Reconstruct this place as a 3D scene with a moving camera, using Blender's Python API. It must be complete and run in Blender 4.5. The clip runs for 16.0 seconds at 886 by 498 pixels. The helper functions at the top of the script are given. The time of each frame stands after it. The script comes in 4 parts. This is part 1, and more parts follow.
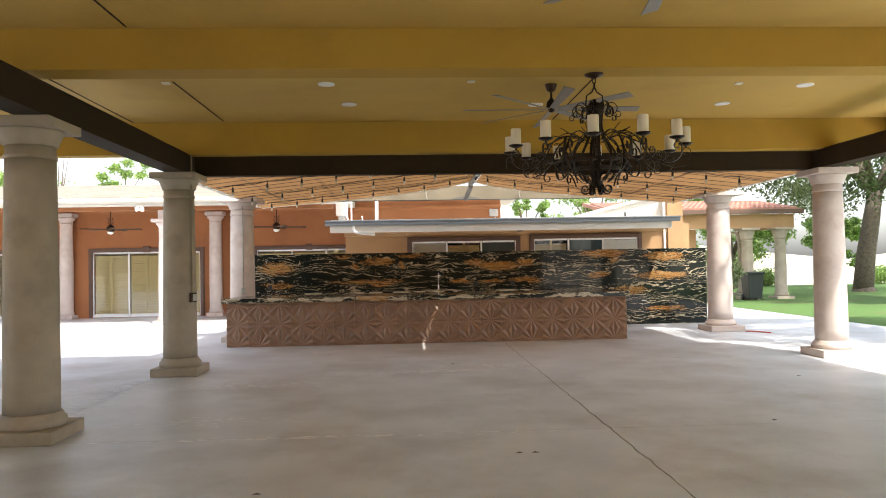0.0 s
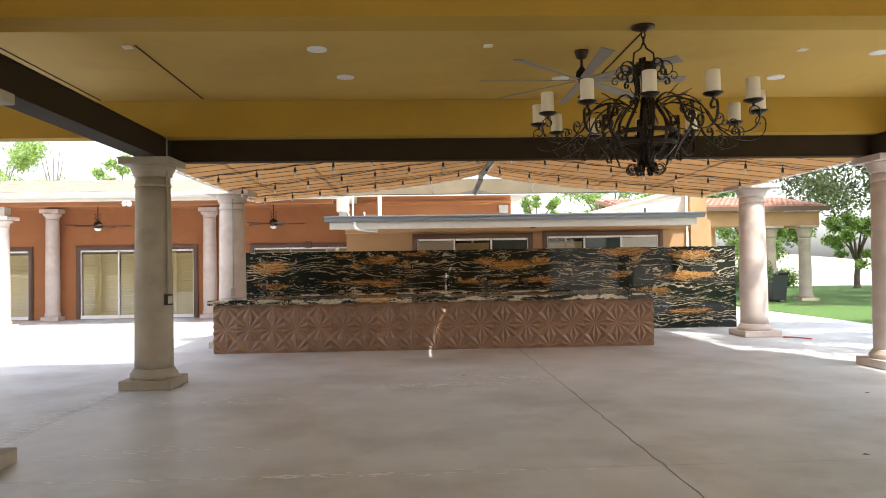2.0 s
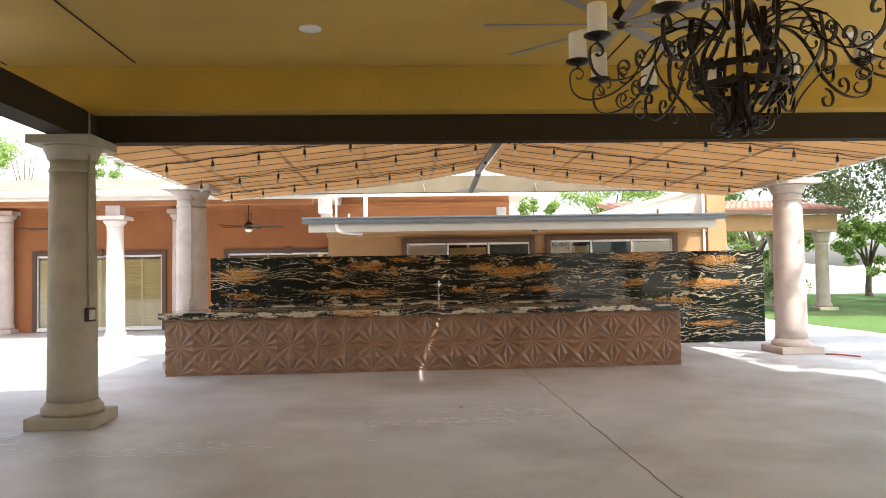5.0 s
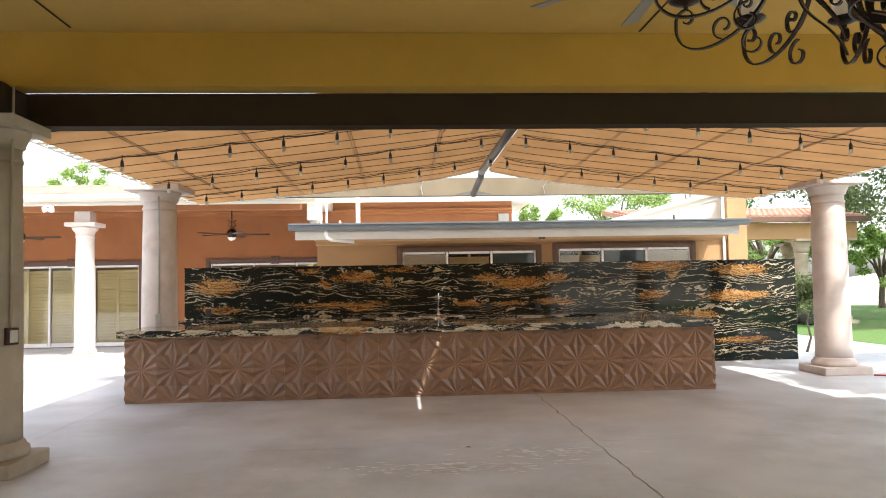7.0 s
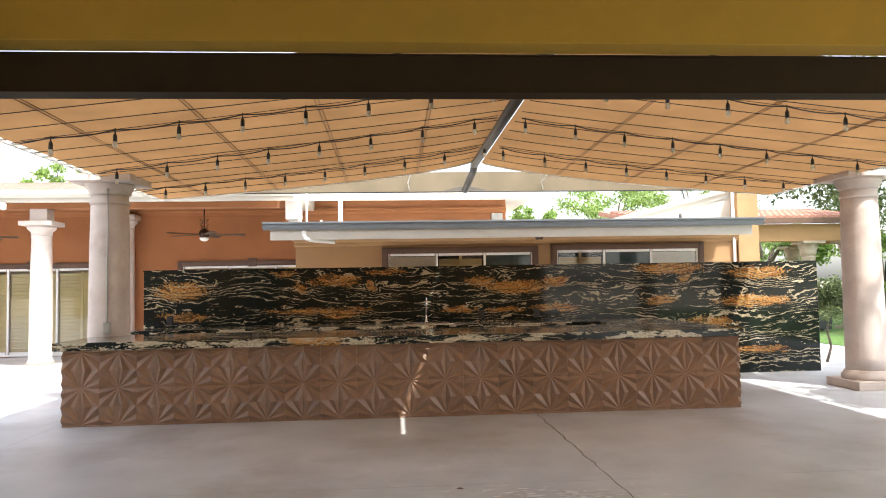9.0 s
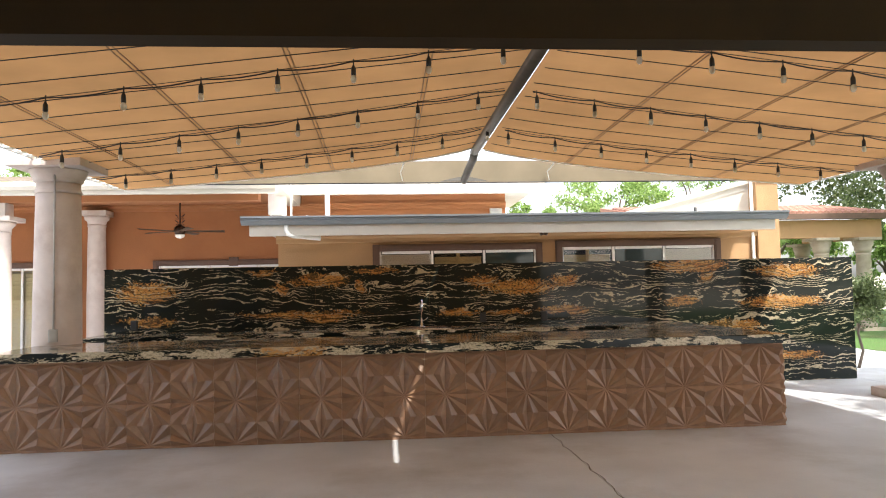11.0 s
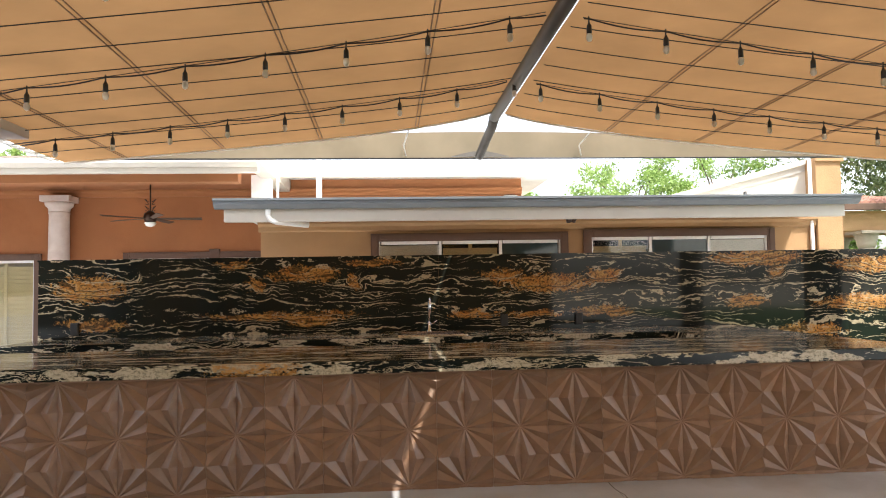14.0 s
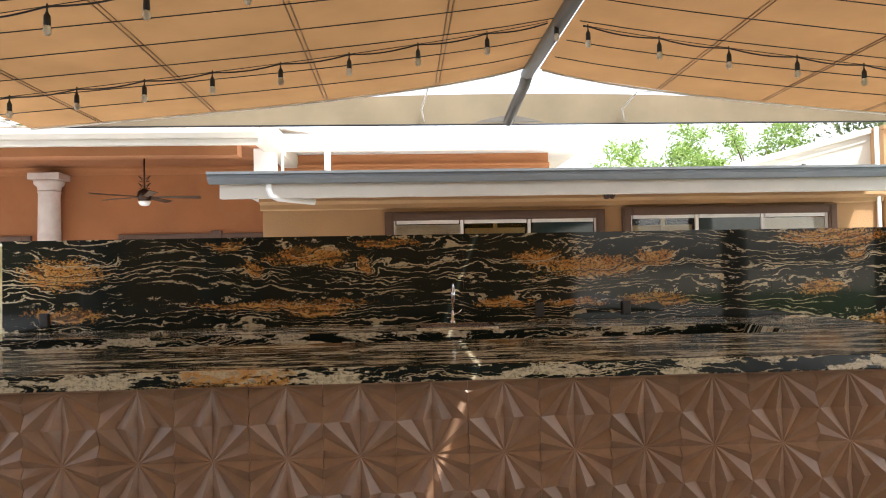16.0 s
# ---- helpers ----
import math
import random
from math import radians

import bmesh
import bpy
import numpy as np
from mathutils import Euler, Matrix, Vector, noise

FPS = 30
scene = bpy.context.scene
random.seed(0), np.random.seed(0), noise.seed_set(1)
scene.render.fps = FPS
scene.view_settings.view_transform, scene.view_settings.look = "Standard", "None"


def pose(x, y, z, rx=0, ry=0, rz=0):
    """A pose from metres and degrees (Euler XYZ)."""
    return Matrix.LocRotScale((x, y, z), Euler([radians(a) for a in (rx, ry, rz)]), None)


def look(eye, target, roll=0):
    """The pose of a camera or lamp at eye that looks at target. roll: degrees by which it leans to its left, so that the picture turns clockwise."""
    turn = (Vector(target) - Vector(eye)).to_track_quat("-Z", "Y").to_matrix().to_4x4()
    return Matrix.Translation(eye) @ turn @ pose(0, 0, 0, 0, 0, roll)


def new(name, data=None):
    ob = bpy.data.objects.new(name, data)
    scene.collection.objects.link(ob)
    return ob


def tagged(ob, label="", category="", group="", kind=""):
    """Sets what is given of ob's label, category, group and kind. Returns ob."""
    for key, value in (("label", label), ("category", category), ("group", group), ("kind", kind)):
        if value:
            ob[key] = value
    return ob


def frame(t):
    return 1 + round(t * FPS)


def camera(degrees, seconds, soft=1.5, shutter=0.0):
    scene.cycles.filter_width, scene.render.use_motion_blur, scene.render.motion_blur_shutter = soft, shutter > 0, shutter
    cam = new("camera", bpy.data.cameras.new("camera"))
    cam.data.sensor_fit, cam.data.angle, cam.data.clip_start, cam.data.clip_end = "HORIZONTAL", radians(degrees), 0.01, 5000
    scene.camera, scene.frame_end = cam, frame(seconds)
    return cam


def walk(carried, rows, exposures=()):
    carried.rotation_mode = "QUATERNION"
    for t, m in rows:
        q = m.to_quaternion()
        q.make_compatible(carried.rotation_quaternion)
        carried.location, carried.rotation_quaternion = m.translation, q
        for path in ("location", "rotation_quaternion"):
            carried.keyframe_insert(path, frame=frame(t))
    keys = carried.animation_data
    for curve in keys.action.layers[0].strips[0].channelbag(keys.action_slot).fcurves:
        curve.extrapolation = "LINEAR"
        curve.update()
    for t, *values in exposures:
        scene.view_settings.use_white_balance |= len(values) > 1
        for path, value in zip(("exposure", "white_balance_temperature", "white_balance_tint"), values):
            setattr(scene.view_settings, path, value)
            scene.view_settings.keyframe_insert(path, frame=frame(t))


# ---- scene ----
cam = camera(63.5, 16.0, soft=1.0)
PATH = [
    (0, (-0.147, 0.274, 1.537), (-0.051, 2.272, 1.580), -1.0),
    (0.5, (-0.146, 0.602, 1.521), (-0.047, 2.599, 1.564), -1.0),
    (1, (-0.121, 0.908, 1.517), (-0.025, 2.906, 1.561), -1.0),
    (1.5, (-0.114, 1.243, 1.522), (-0.023, 3.240, 1.564), -0.9),
    (2, (-0.148, 1.561, 1.515), (-0.066, 3.559, 1.558), -0.9),
    (2.5, (-0.129, 1.871, 1.508), (-0.051, 3.869, 1.553), -0.9),
    (3, (-0.137, 2.180, 1.505), (-0.058, 4.178, 1.552), -0.9),
    (3.5, (-0.121, 2.465, 1.504), (-0.040, 4.462, 1.554), -0.9),
    (4, (-0.082, 2.756, 1.519), (0.005, 4.754, 1.572), -0.9),
    (4.2, (-0.093, 2.871, 1.512), (-0.001, 4.868, 1.566), -0.9),
    (6.5, (-0.057, 4.454, 1.484), (0.056, 6.449, 1.575), -1.0),
    (7, (-0.084, 4.756, 1.492), (0.033, 6.750, 1.588), -1.0),
    (7.5, (-0.056, 5.076, 1.473), (0.063, 7.070, 1.576), -1.0),
    (8, (-0.034, 5.384, 1.485), (0.091, 7.377, 1.588), -1.0),
    (8.5, (-0.031, 5.670, 1.487), (0.101, 7.663, 1.593), -1.0),
    (9, (0.019, 5.961, 1.486), (0.162, 7.953, 1.594), -1.0),
    (11.3, (0.047, 7.335, 1.487), (0.213, 9.326, 1.596), -1.1),
    (11.5, (0.059, 7.470, 1.495), (0.224, 9.460, 1.603), -1.0),
    (12, (0.044, 7.771, 1.489), (0.205, 9.761, 1.599), -1.0),
    (12.5, (0.028, 8.066, 1.482), (0.185, 10.057, 1.593), -1.0),
    (13, (0.052, 8.399, 1.495), (0.210, 10.390, 1.604), -0.9),
    (13.5, (0.030, 8.748, 1.480), (0.186, 10.739, 1.590), -0.9),
    (14, (0.073, 9.050, 1.476), (0.230, 11.041, 1.577), -1.0),
    (14.5, (0.085, 9.342, 1.471), (0.249, 11.333, 1.566), -0.9),
    (15, (0.047, 9.630, 1.473), (0.211, 11.621, 1.556), -1.0),
    (15.5, (0.051, 9.923, 1.486), (0.200, 11.916, 1.552), -1.0),
    (16, (0.059, 10.224, 1.478), (0.174, 12.220, 1.535), -1.1),
]
walk(cam, [(t, look(eye, target, roll)) for t, eye, target, roll in PATH], exposures=((0, 1.2), (4, 1.32), (9, 1.38), (11.5, 1.3), (16, 1.32)))

# ---- light: sun from behind the viewer, high and to the right; open sky ----
SUN_DIR = Vector((-0.385, 0.52, -1.0)).normalized()
world = bpy.data.worlds.new("sky")
scene.world = world
world.use_nodes = True
wn = world.node_tree
sky = wn.nodes.new("ShaderNodeTexSky")
sky.sky_type = 'NISHITA'
sky.sun_disc = False
sky.sun_elevation = math.asin(-SUN_DIR.z)
sky.sun_rotation = math.atan2(-SUN_DIR.x, -SUN_DIR.y)
sky.dust_density = 3.0
haze = wn.nodes.new("ShaderNodeHueSaturation")
haze.inputs["Saturation"].default_value, haze.inputs["Value"].default_value = 0.45, 1.4
wn.links.new(sky.outputs[0], haze.inputs["Color"])
wn.links.new(haze.outputs[0], wn.nodes["Background"].inputs[0])
wn.nodes["Background"].inputs[1].default_value = 0.15
sun_data = bpy.data.lights.new("sun", 'SUN')
sun_data.energy, sun_data.angle, sun_data.color = 3.4, radians(0.6), (1.0, 0.95, 0.87)
sun = new("sun", sun_data)
sun.matrix_world = look((0, 0, 30), Vector((0, 0, 30)) + SUN_DIR)


# ---- materials ----
def mat(name, base, rough=0.7, metal=0.0, var=0.15, scale=6.0, bump=0.1, fine=60.0, stain=None, stain_scale=0.7, stain_at=(0.5, 0.7), spec=0.5, island=0.0):
    """Paint, plaster, stone: two scales of noise in colour, a fine relief, and stains."""
    m = bpy.data.materials.new(name)
    m.use_nodes = True
    n, l = m.node_tree.nodes, m.node_tree.links
    b = n["Principled BSDF"]
    b.inputs["Roughness"].default_value, b.inputs["Metallic"].default_value = rough, metal
    b.inputs["Specular IOR Level"].default_value = spec
    co = n.new("ShaderNodeTexCoord")
    no = n.new("ShaderNodeTexNoise")
    no.inputs["Scale"].default_value, no.inputs["Detail"].default_value = scale, 6
    l.new(co.outputs["Object"], no.inputs["Vector"])
    ramp = n.new("ShaderNodeValToRGB")
    lo = [c * (1 - var) for c in base]
    hi = [min(1, c * (1 + var)) for c in base]
    ramp.color_ramp.elements[0].position, ramp.color_ramp.elements[1].position = 0.3, 0.7
    ramp.color_ramp.elements[0].color, ramp.color_ramp.elements[1].color = (*lo, 1), (*hi, 1)
    l.new(no.outputs["Fac"], ramp.inputs[0])
    out = ramp.outputs[0]
    if stain:
        n2 = n.new("ShaderNodeTexNoise")
        n2.inputs["Scale"].default_value, n2.inputs["Detail"].default_value, n2.inputs["Roughness"].default_value = stain_scale, 8, 0.65
        l.new(co.outputs["Object"], n2.inputs["Vector"])
        r2 = n.new("ShaderNodeMapRange")
        r2.inputs[1].default_value, r2.inputs[2].default_value = stain_at
        l.new(n2.outputs["Fac"], r2.inputs[0])
        mx = n.new("ShaderNodeMixRGB")
        mx.inputs[2].default_value = (*stain, 1)
        l.new(r2.outputs[0], mx.inputs[0])
        l.new(out, mx.inputs[1])
        out = mx.outputs[0]
    if island:
        oi = n.new("ShaderNodeObjectInfo")
        mr = n.new("ShaderNodeMapRange")
        mr.inputs[3].default_value, mr.inputs[4].default_value = 1 - island, 1 + island
        l.new(oi.outputs["Random"], mr.inputs[0])
        hs = n.new("ShaderNodeHueSaturation")
        l.new(mr.outputs[0], hs.inputs["Value"])
        l.new(out, hs.inputs["Color"])
        out = hs.outputs[0]
    l.new(out, b.inputs["Base Color"])
    if bump:
        n3 = n.new("ShaderNodeTexNoise")
        n3.inputs["Scale"].default_value, n3.inputs["Detail"].default_value = fine, 4
        l.new(co.outputs["Object"], n3.inputs["Vector"])
        bp = n.new("ShaderNodeBump")
        bp.inputs["Strength"].default_value, bp.inputs["Distance"].default_value = bump, 0.02
        l.new(n3.outputs["Fac"], bp.inputs["Height"])
        l.new(bp.outputs[0], b.inputs["Normal"])
        rr = n.new("ShaderNodeMapRange")
        rr.inputs[3].default_value, rr.inputs[4].default_value = max(0.02, rough - 0.1), min(1, rough + 0.1)
        l.new(no.outputs["Fac"], rr.inputs[0])
        l.new(rr.outputs[0], b.inputs["Roughness"])
    return m


def leaf_mat(name, lo, hi):
    m = bpy.data.materials.new(name)
    m.use_nodes = True
    n, l = m.node_tree.nodes, m.node_tree.links
    b = n["Principled BSDF"]
    g = n.new("ShaderNodeNewGeometry")
    ramp = n.new("ShaderNodeValToRGB")
    ramp.color_ramp.elements[0].color, ramp.color_ramp.elements[1].color = (*lo, 1), (*hi, 1)
    l.new(g.outputs["Random Per Island"], ramp.inputs[0])
    l.new(ramp.outputs[0], b.inputs["Base Color"])
    b.inputs["Roughness"].default_value = 0.55
    tr = n.new("ShaderNodeBsdfTranslucent")
    l.new(ramp.outputs[0], tr.inputs[0])
    mx = n.new("ShaderNodeMixShader")
    mx.inputs[0].default_value = 0.45
    l.new(b.outputs[0], mx.inputs[1]), l.new(tr.outputs[0], mx.inputs[2])
    l.new(mx.outputs[0], n["Material Output"].inputs[0])
    return m


def fabric_mat(name, base, through_share, scale=3.0):
    m = bpy.data.materials.new(name)
    m.use_nodes = True
    n, l = m.node_tree.nodes, m.node_tree.links
    co = n.new("ShaderNodeTexCoord")
    no = n.new("ShaderNodeTexNoise")
    no.inputs["Scale"].default_value, no.inputs["Detail"].default_value = scale, 7
    l.new(co.outputs["Object"], no.inputs["Vector"])
    ramp = n.new("ShaderNodeValToRGB")
    ramp.color_ramp.elements[0].position, ramp.color_ramp.elements[1].position = 0.3, 0.72
    ramp.color_ramp.elements[0].color = (*[c * 0.86 for c in base], 1)
    ramp.color_ramp.elements[1].color = (*[min(1, c * 1.1) for c in base], 1)
    l.new(no.outputs["Fac"], ramp.inputs[0])
    d, t = n.new("ShaderNodeBsdfDiffuse"), n.new("ShaderNodeBsdfTranslucent")
    l.new(ramp.outputs[0], d.inputs[0]), l.new(ramp.outputs[0], t.inputs[0])
    wv = n.new("ShaderNodeTexNoise")
    wv.inputs["Scale"].default_value = 220
    l.new(co.outputs["Object"], wv.inputs["Vector"])
    bp = n.new("ShaderNodeBump")
    bp.inputs["Strength"].default_value, bp.inputs["Distance"].default_value = 0.2, 0.004
    l.new(wv.outputs["Fac"], bp.inputs["Height"])
    l.new(bp.outputs[0], d.inputs["Normal"])
    mx = n.new("ShaderNodeMixShader")
    mx.inputs[0].default_value = through_share
    l.new(d.outputs[0], mx.inputs[1]), l.new(t.outputs[0], mx.inputs[2])
    l.new(mx.outputs[0], n["Material Output"].inputs[0])
    return m


def granite_mat(name, clouds, rough=0.07, cream_cut=0.56, streak=(1.0, 1.0)):
    """Polished black granite: gold clouds (x, z, half width, half height), thin cream veins that flow round them."""
    m = bpy.data.materials.new(name)
    m.use_nodes = True
    n, l = m.node_tree.nodes, m.node_tree.links
    b = n["Principled BSDF"]

    def math_node(op, a, c=None, clamp=False):
        q = n.new("ShaderNodeMath")
        q.operation, q.use_clamp = op, clamp
        for i, v in enumerate((a, c)):
            if v is None:
                continue
            if isinstance(v, (int, float)):
                q.inputs[i].default_value = v
            else:
                l.new(v, q.inputs[i])
        return q.outputs[0]

    def ease(v, lo, hi):
        q = n.new("ShaderNodeMapRange")
        q.interpolation_type = 'SMOOTHSTEP'
        l.new(v, q.inputs[0])
        q.inputs[1].default_value, q.inputs[2].default_value = lo, hi
        return q.outputs[0]
    co = n.new("ShaderNodeTexCoord")
    sep = n.new("ShaderNodeSeparateXYZ")
    l.new(co.outputs["Object"], sep.inputs[0])
    x = sep.outputs[0]
    v = math_node('ADD', sep.outputs[2], math_node('MULTIPLY', sep.outputs[1], 1.0))
    comb = n.new("ShaderNodeCombineXYZ")
    l.new(x, comb.inputs[0]), l.new(v, comb.inputs[1])

    def noise_at(sx, sy, scale, detail, rough_=0.55, off=0.0):
        mp = n.new("ShaderNodeMapping")
        mp.inputs["Scale"].default_value = (sx, sy, 1)
        mp.inputs["Location"].default_value = (off, off * 0.7, off)
        l.new(comb.outputs[0], mp.inputs[0])
        q = n.new("ShaderNodeTexNoise")
        q.inputs["Scale"].default_value, q.inputs["Detail"].default_value, q.inputs["Roughness"].default_value = scale, detail, rough_
        l.new(mp.outputs[0], q.inputs["Vector"])
        return q.outputs["Fac"]
    wx = math_node('MULTIPLY', math_node('SUBTRACT', noise_at(1, 1.4, 3.0, 5, 0.6, 3.3), 0.5), 0.50)
    wz = math_node('MULTIPLY', math_node('SUBTRACT', noise_at(1, 1.4, 3.2, 5, 0.65, 9.4), 0.5), 0.22)
    px, pz = math_node('ADD', x, wx), math_node('ADD', v, wz)
    field = None
    for cx, cz, rx, rz in clouds:
        dx = math_node('MULTIPLY', math_node('SUBTRACT', px, cx), 1 / rx)
        dz = math_node('MULTIPLY', math_node('SUBTRACT', pz, cz), 1 / rz)
        q = math_node('ADD', math_node('MULTIPLY', dx, dx), math_node('MULTIPLY', dz, dz))
        q = math_node('SUBTRACT', 1.05, math_node('SQRT', q))
        field = q if field is None else math_node('MAXIMUM', field, q)
    field = math_node('MAXIMUM', field, -1.6) if field is not None else noise_at(1, 1, 1, 0)
    speck = noise_at(1, 1.3, 26, 6, 0.8, 2.2)
    gold = ease(math_node('ADD', field, math_node('MULTIPLY', math_node('SUBTRACT', speck, 0.5), 2.6)), 0.16, 0.34)
    # veins follow level lines that bend round the clouds
    big = noise_at(0.45, 0.9, 1.3, 3, 0.5, 3.1)
    mid = noise_at(0.8, 1.8, 4.0, 6, 0.6, 7.7)
    tiny = noise_at(1, 1, 40, 4, 0.6, 1.3)
    level = math_node('ADD', math_node('ADD', math_node('MULTIPLY', v, 1.0), math_node('MULTIPLY', big, 0.75)), math_node('ADD', math_node('MULTIPLY', mid, 0.22), math_node('MULTIPLY', tiny, 0.02)))
    level = math_node('ADD', level, math_node('MULTIPLY', math_node('MAXIMUM', field, -1.0), 0.07))

    def lines(freq, mask, half, lo, hi):
        band_ = math_node('ABSOLUTE', math_node('SUBTRACT', math_node('FRACT', math_node('MULTIPLY', level, freq)), 0.5))
        width = math_node('MULTIPLY', ease(mask, lo, hi), half)
        return ease(math_node('SUBTRACT', width, band_), 0.0, half * 0.35)
    fine_v = lines(17.0 * streak[0], noise_at(0.7, 2.2, 2.2, 6, 0.62, 5.5), 0.115, 0.43, 0.58)
    bold_v = lines(6.1 * streak[0], noise_at(1.0, 3.0, 2.8, 6, 0.65, 8.5), 0.065, 0.41, 0.56)
    side = ease(math_node('ADD', math_node('SUBTRACT', x, 3.9), math_node('MULTIPLY', math_node('SUBTRACT', 0.9, v), 1.2)), 0.0, 1.0)
    cream_n = math_node('ADD', noise_at(0.9, 3.4 * streak[1], 2.6, 7, 0.62, 4.7), math_node('MULTIPLY', math_node('MULTIPLY', side, math_node('GREATER_THAN', x, 3.9)), 0.055))
    patch = ease(math_node('ADD', cream_n, math_node('MULTIPLY', math_node('SUBTRACT', speck, 0.5), 0.16)), cream_cut, cream_cut + 0.018)
    broken = ease(noise_at(1, 2.2, 22, 5, 0.75, 6.6), 0.28, 0.46)
    vein = math_node('MULTIPLY', math_node('MAXIMUM', fine_v, bold_v), broken)
    grain = ease(noise_at(1, 1.2, 34, 5, 0.8, 12.0), 0.40, 0.54)
    gold = math_node('MULTIPLY', gold, math_node('ADD', math_node('MULTIPLY', math_node('MULTIPLY', grain, 0.9), math_node('ADD', 0.25, math_node('MULTIPLY', ease(math_node('ABSOLUTE', math_node('SUBTRACT', math_node('FRACT', math_node('MULTIPLY', level, 11.0)), 0.5)), 0.06, 0.2), 0.75))), 0.04))
    ramp = n.new("ShaderNodeValToRGB")
    ramp.color_ramp.elements[0].position, ramp.color_ramp.elements[1].position = 0.36, 0.66
    ramp.color_ramp.elements[0].color, ramp.color_ramp.elements[1].color = (0.42, 0.16, 0.032, 1), (0.58, 0.33, 0.10, 1)
    l.new(noise_at(1, 1.5, 7, 5, 0.7, 4.0), ramp.inputs[0])
    m0, m1, m2, m3 = [n.new("ShaderNodeMixRGB") for _ in range(4)]
    m0.inputs[1].default_value, m0.inputs[2].default_value = (0.006, 0.006, 0.007, 1), (0.012, 0.019, 0.014, 1)
    l.new(noise_at(0.6, 1.5, 1.5, 3, 0.5, 15.0), m0.inputs[0])
    m1.inputs[2].default_value, m2.inputs[2].default_value = (0.44, 0.37, 0.25, 1), (0.58, 0.51, 0.37, 1)
    l.new(m0.outputs[0], m1.inputs[1]), l.new(vein, m1.inputs[0])
    l.new(m1.outputs[0], m2.inputs[1]), l.new(math_node('MULTIPLY', patch, math_node('ADD', 0.45, math_node('MULTIPLY', grain, 0.55))), m2.inputs[0])
    l.new(m2.outputs[0], m3.inputs[1]), l.new(ramp.outputs[0], m3.inputs[2]), l.new(gold, m3.inputs[0])
    l.new(m3.outputs[0], b.inputs["Base Color"])
    b.inputs["Roughness"].default_value = rough
    b.inputs["Specular IOR Level"].default_value = 0.22
    return m


def glass_mat(name, tint=(0.8, 0.85, 0.82), rough=0.02):
    m = bpy.data.materials.new(name)
    m.use_nodes = True
    n, l = m.node_tree.nodes, m.node_tree.links
    t, g, f, mx = n.new("ShaderNodeBsdfTransparent"), n.new("ShaderNodeBsdfGlossy"), n.new("ShaderNodeFresnel"), n.new("ShaderNodeMixShader")
    t.inputs[0].default_value = (*tint, 1)
    g.inputs["Roughness"].default_value = rough
    l.new(f.outputs[0], mx.inputs[0]), l.new(t.outputs[0], mx.inputs[1]), l.new(g.outputs[0], mx.inputs[2])
    l.new(mx.outputs[0], n["Material Output"].inputs[0])
    return m


M_CONCRETE = mat("concrete", (0.60, 0.625, 0.655), 0.42, var=0.12, scale=1.3, bump=0.12, fine=45, stain=(0.41, 0.405, 0.40), stain_scale=0.6, stain_at=(0.47, 0.70), island=0.03)
M_SCUFF = mat("white scuff", (0.88, 0.88, 0.90), 0.5, var=0.05, scale=20)
M_JOINT = mat("joint dirt", (0.13, 0.11, 0.09), 0.95, bump=0.3)
M_OCHRE = mat("ochre stucco", (0.43, 0.26, 0.032), 0.85, var=0.06, scale=1.2, bump=0.12, fine=90, stain=(0.38, 0.228, 0.028), stain_scale=0.8)
M_CEIL = mat("ochre ceiling plaster", (0.52, 0.335, 0.075), 0.8, var=0.06, scale=0.9, bump=0.1, fine=70, stain=(0.45, 0.285, 0.06), stain_scale=0.6)
M_BROWN = mat("dark brown beam paint", (0.031, 0.019, 0.008), 0.85, var=0.15, scale=5, bump=0.06, spec=0.25)
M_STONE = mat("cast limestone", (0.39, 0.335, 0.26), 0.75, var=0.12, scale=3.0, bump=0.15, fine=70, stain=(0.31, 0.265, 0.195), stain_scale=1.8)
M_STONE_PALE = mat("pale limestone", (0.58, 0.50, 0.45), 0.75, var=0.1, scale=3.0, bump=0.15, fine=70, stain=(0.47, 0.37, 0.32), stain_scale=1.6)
M_TILE = mat("chocolate relief tile", (0.27, 0.158, 0.098), 0.33, var=0.12, scale=9, bump=0.05, fine=120, island=0.10)
M_CREAM = mat("cream exterior paint", (0.54, 0.50, 0.43), 0.6, var=0.06, scale=2.5, bump=0.06, stain=(0.50, 0.46, 0.40), stain_scale=1.2)
# gold clouds of the slabs: x, height, half width, half height
WALL_CLOUDS = ((-3.3, 1.47, 0.48, 0.17), (-1.68, 1.72, 0.27, 0.05), (-0.88, 1.60, 0.45, 0.10), (-1.46, 1.50, 0.12, 0.12), (-0.30, 1.52, 0.11, 0.11), (-0.12, 1.72, 0.33, 0.05),
               (-1.15, 1.12, 0.95, 0.05), (-0.82, 1.06, 0.3, 0.07), (-3.25, 1.06, 0.45, 0.07), (2.0, 1.45, 0.62, 0.13), (1.42, 1.56, 0.28, 0.10), (2.65, 1.55, 0.26, 0.09), (1.10, 1.10, 0.32, 0.06),
               (1.84, 1.09, 0.35, 0.05), (2.67, 1.11, 0.42, 0.07), (4.6, 1.72, 0.67, 0.10), (4.81, 1.56, 0.13, 0.09), (4.43, 1.18, 0.32, 0.08), (6.1, 1.62, 0.6, 0.12), (6.0, 1.16, 0.75, 0.10), (5.2, 0.80, 0.5, 0.12), (6.1, 0.35, 0.6, 0.07))
M_GRANITE = granite_mat("black gold granite", WALL_CLOUDS, 0.06, 0.69)
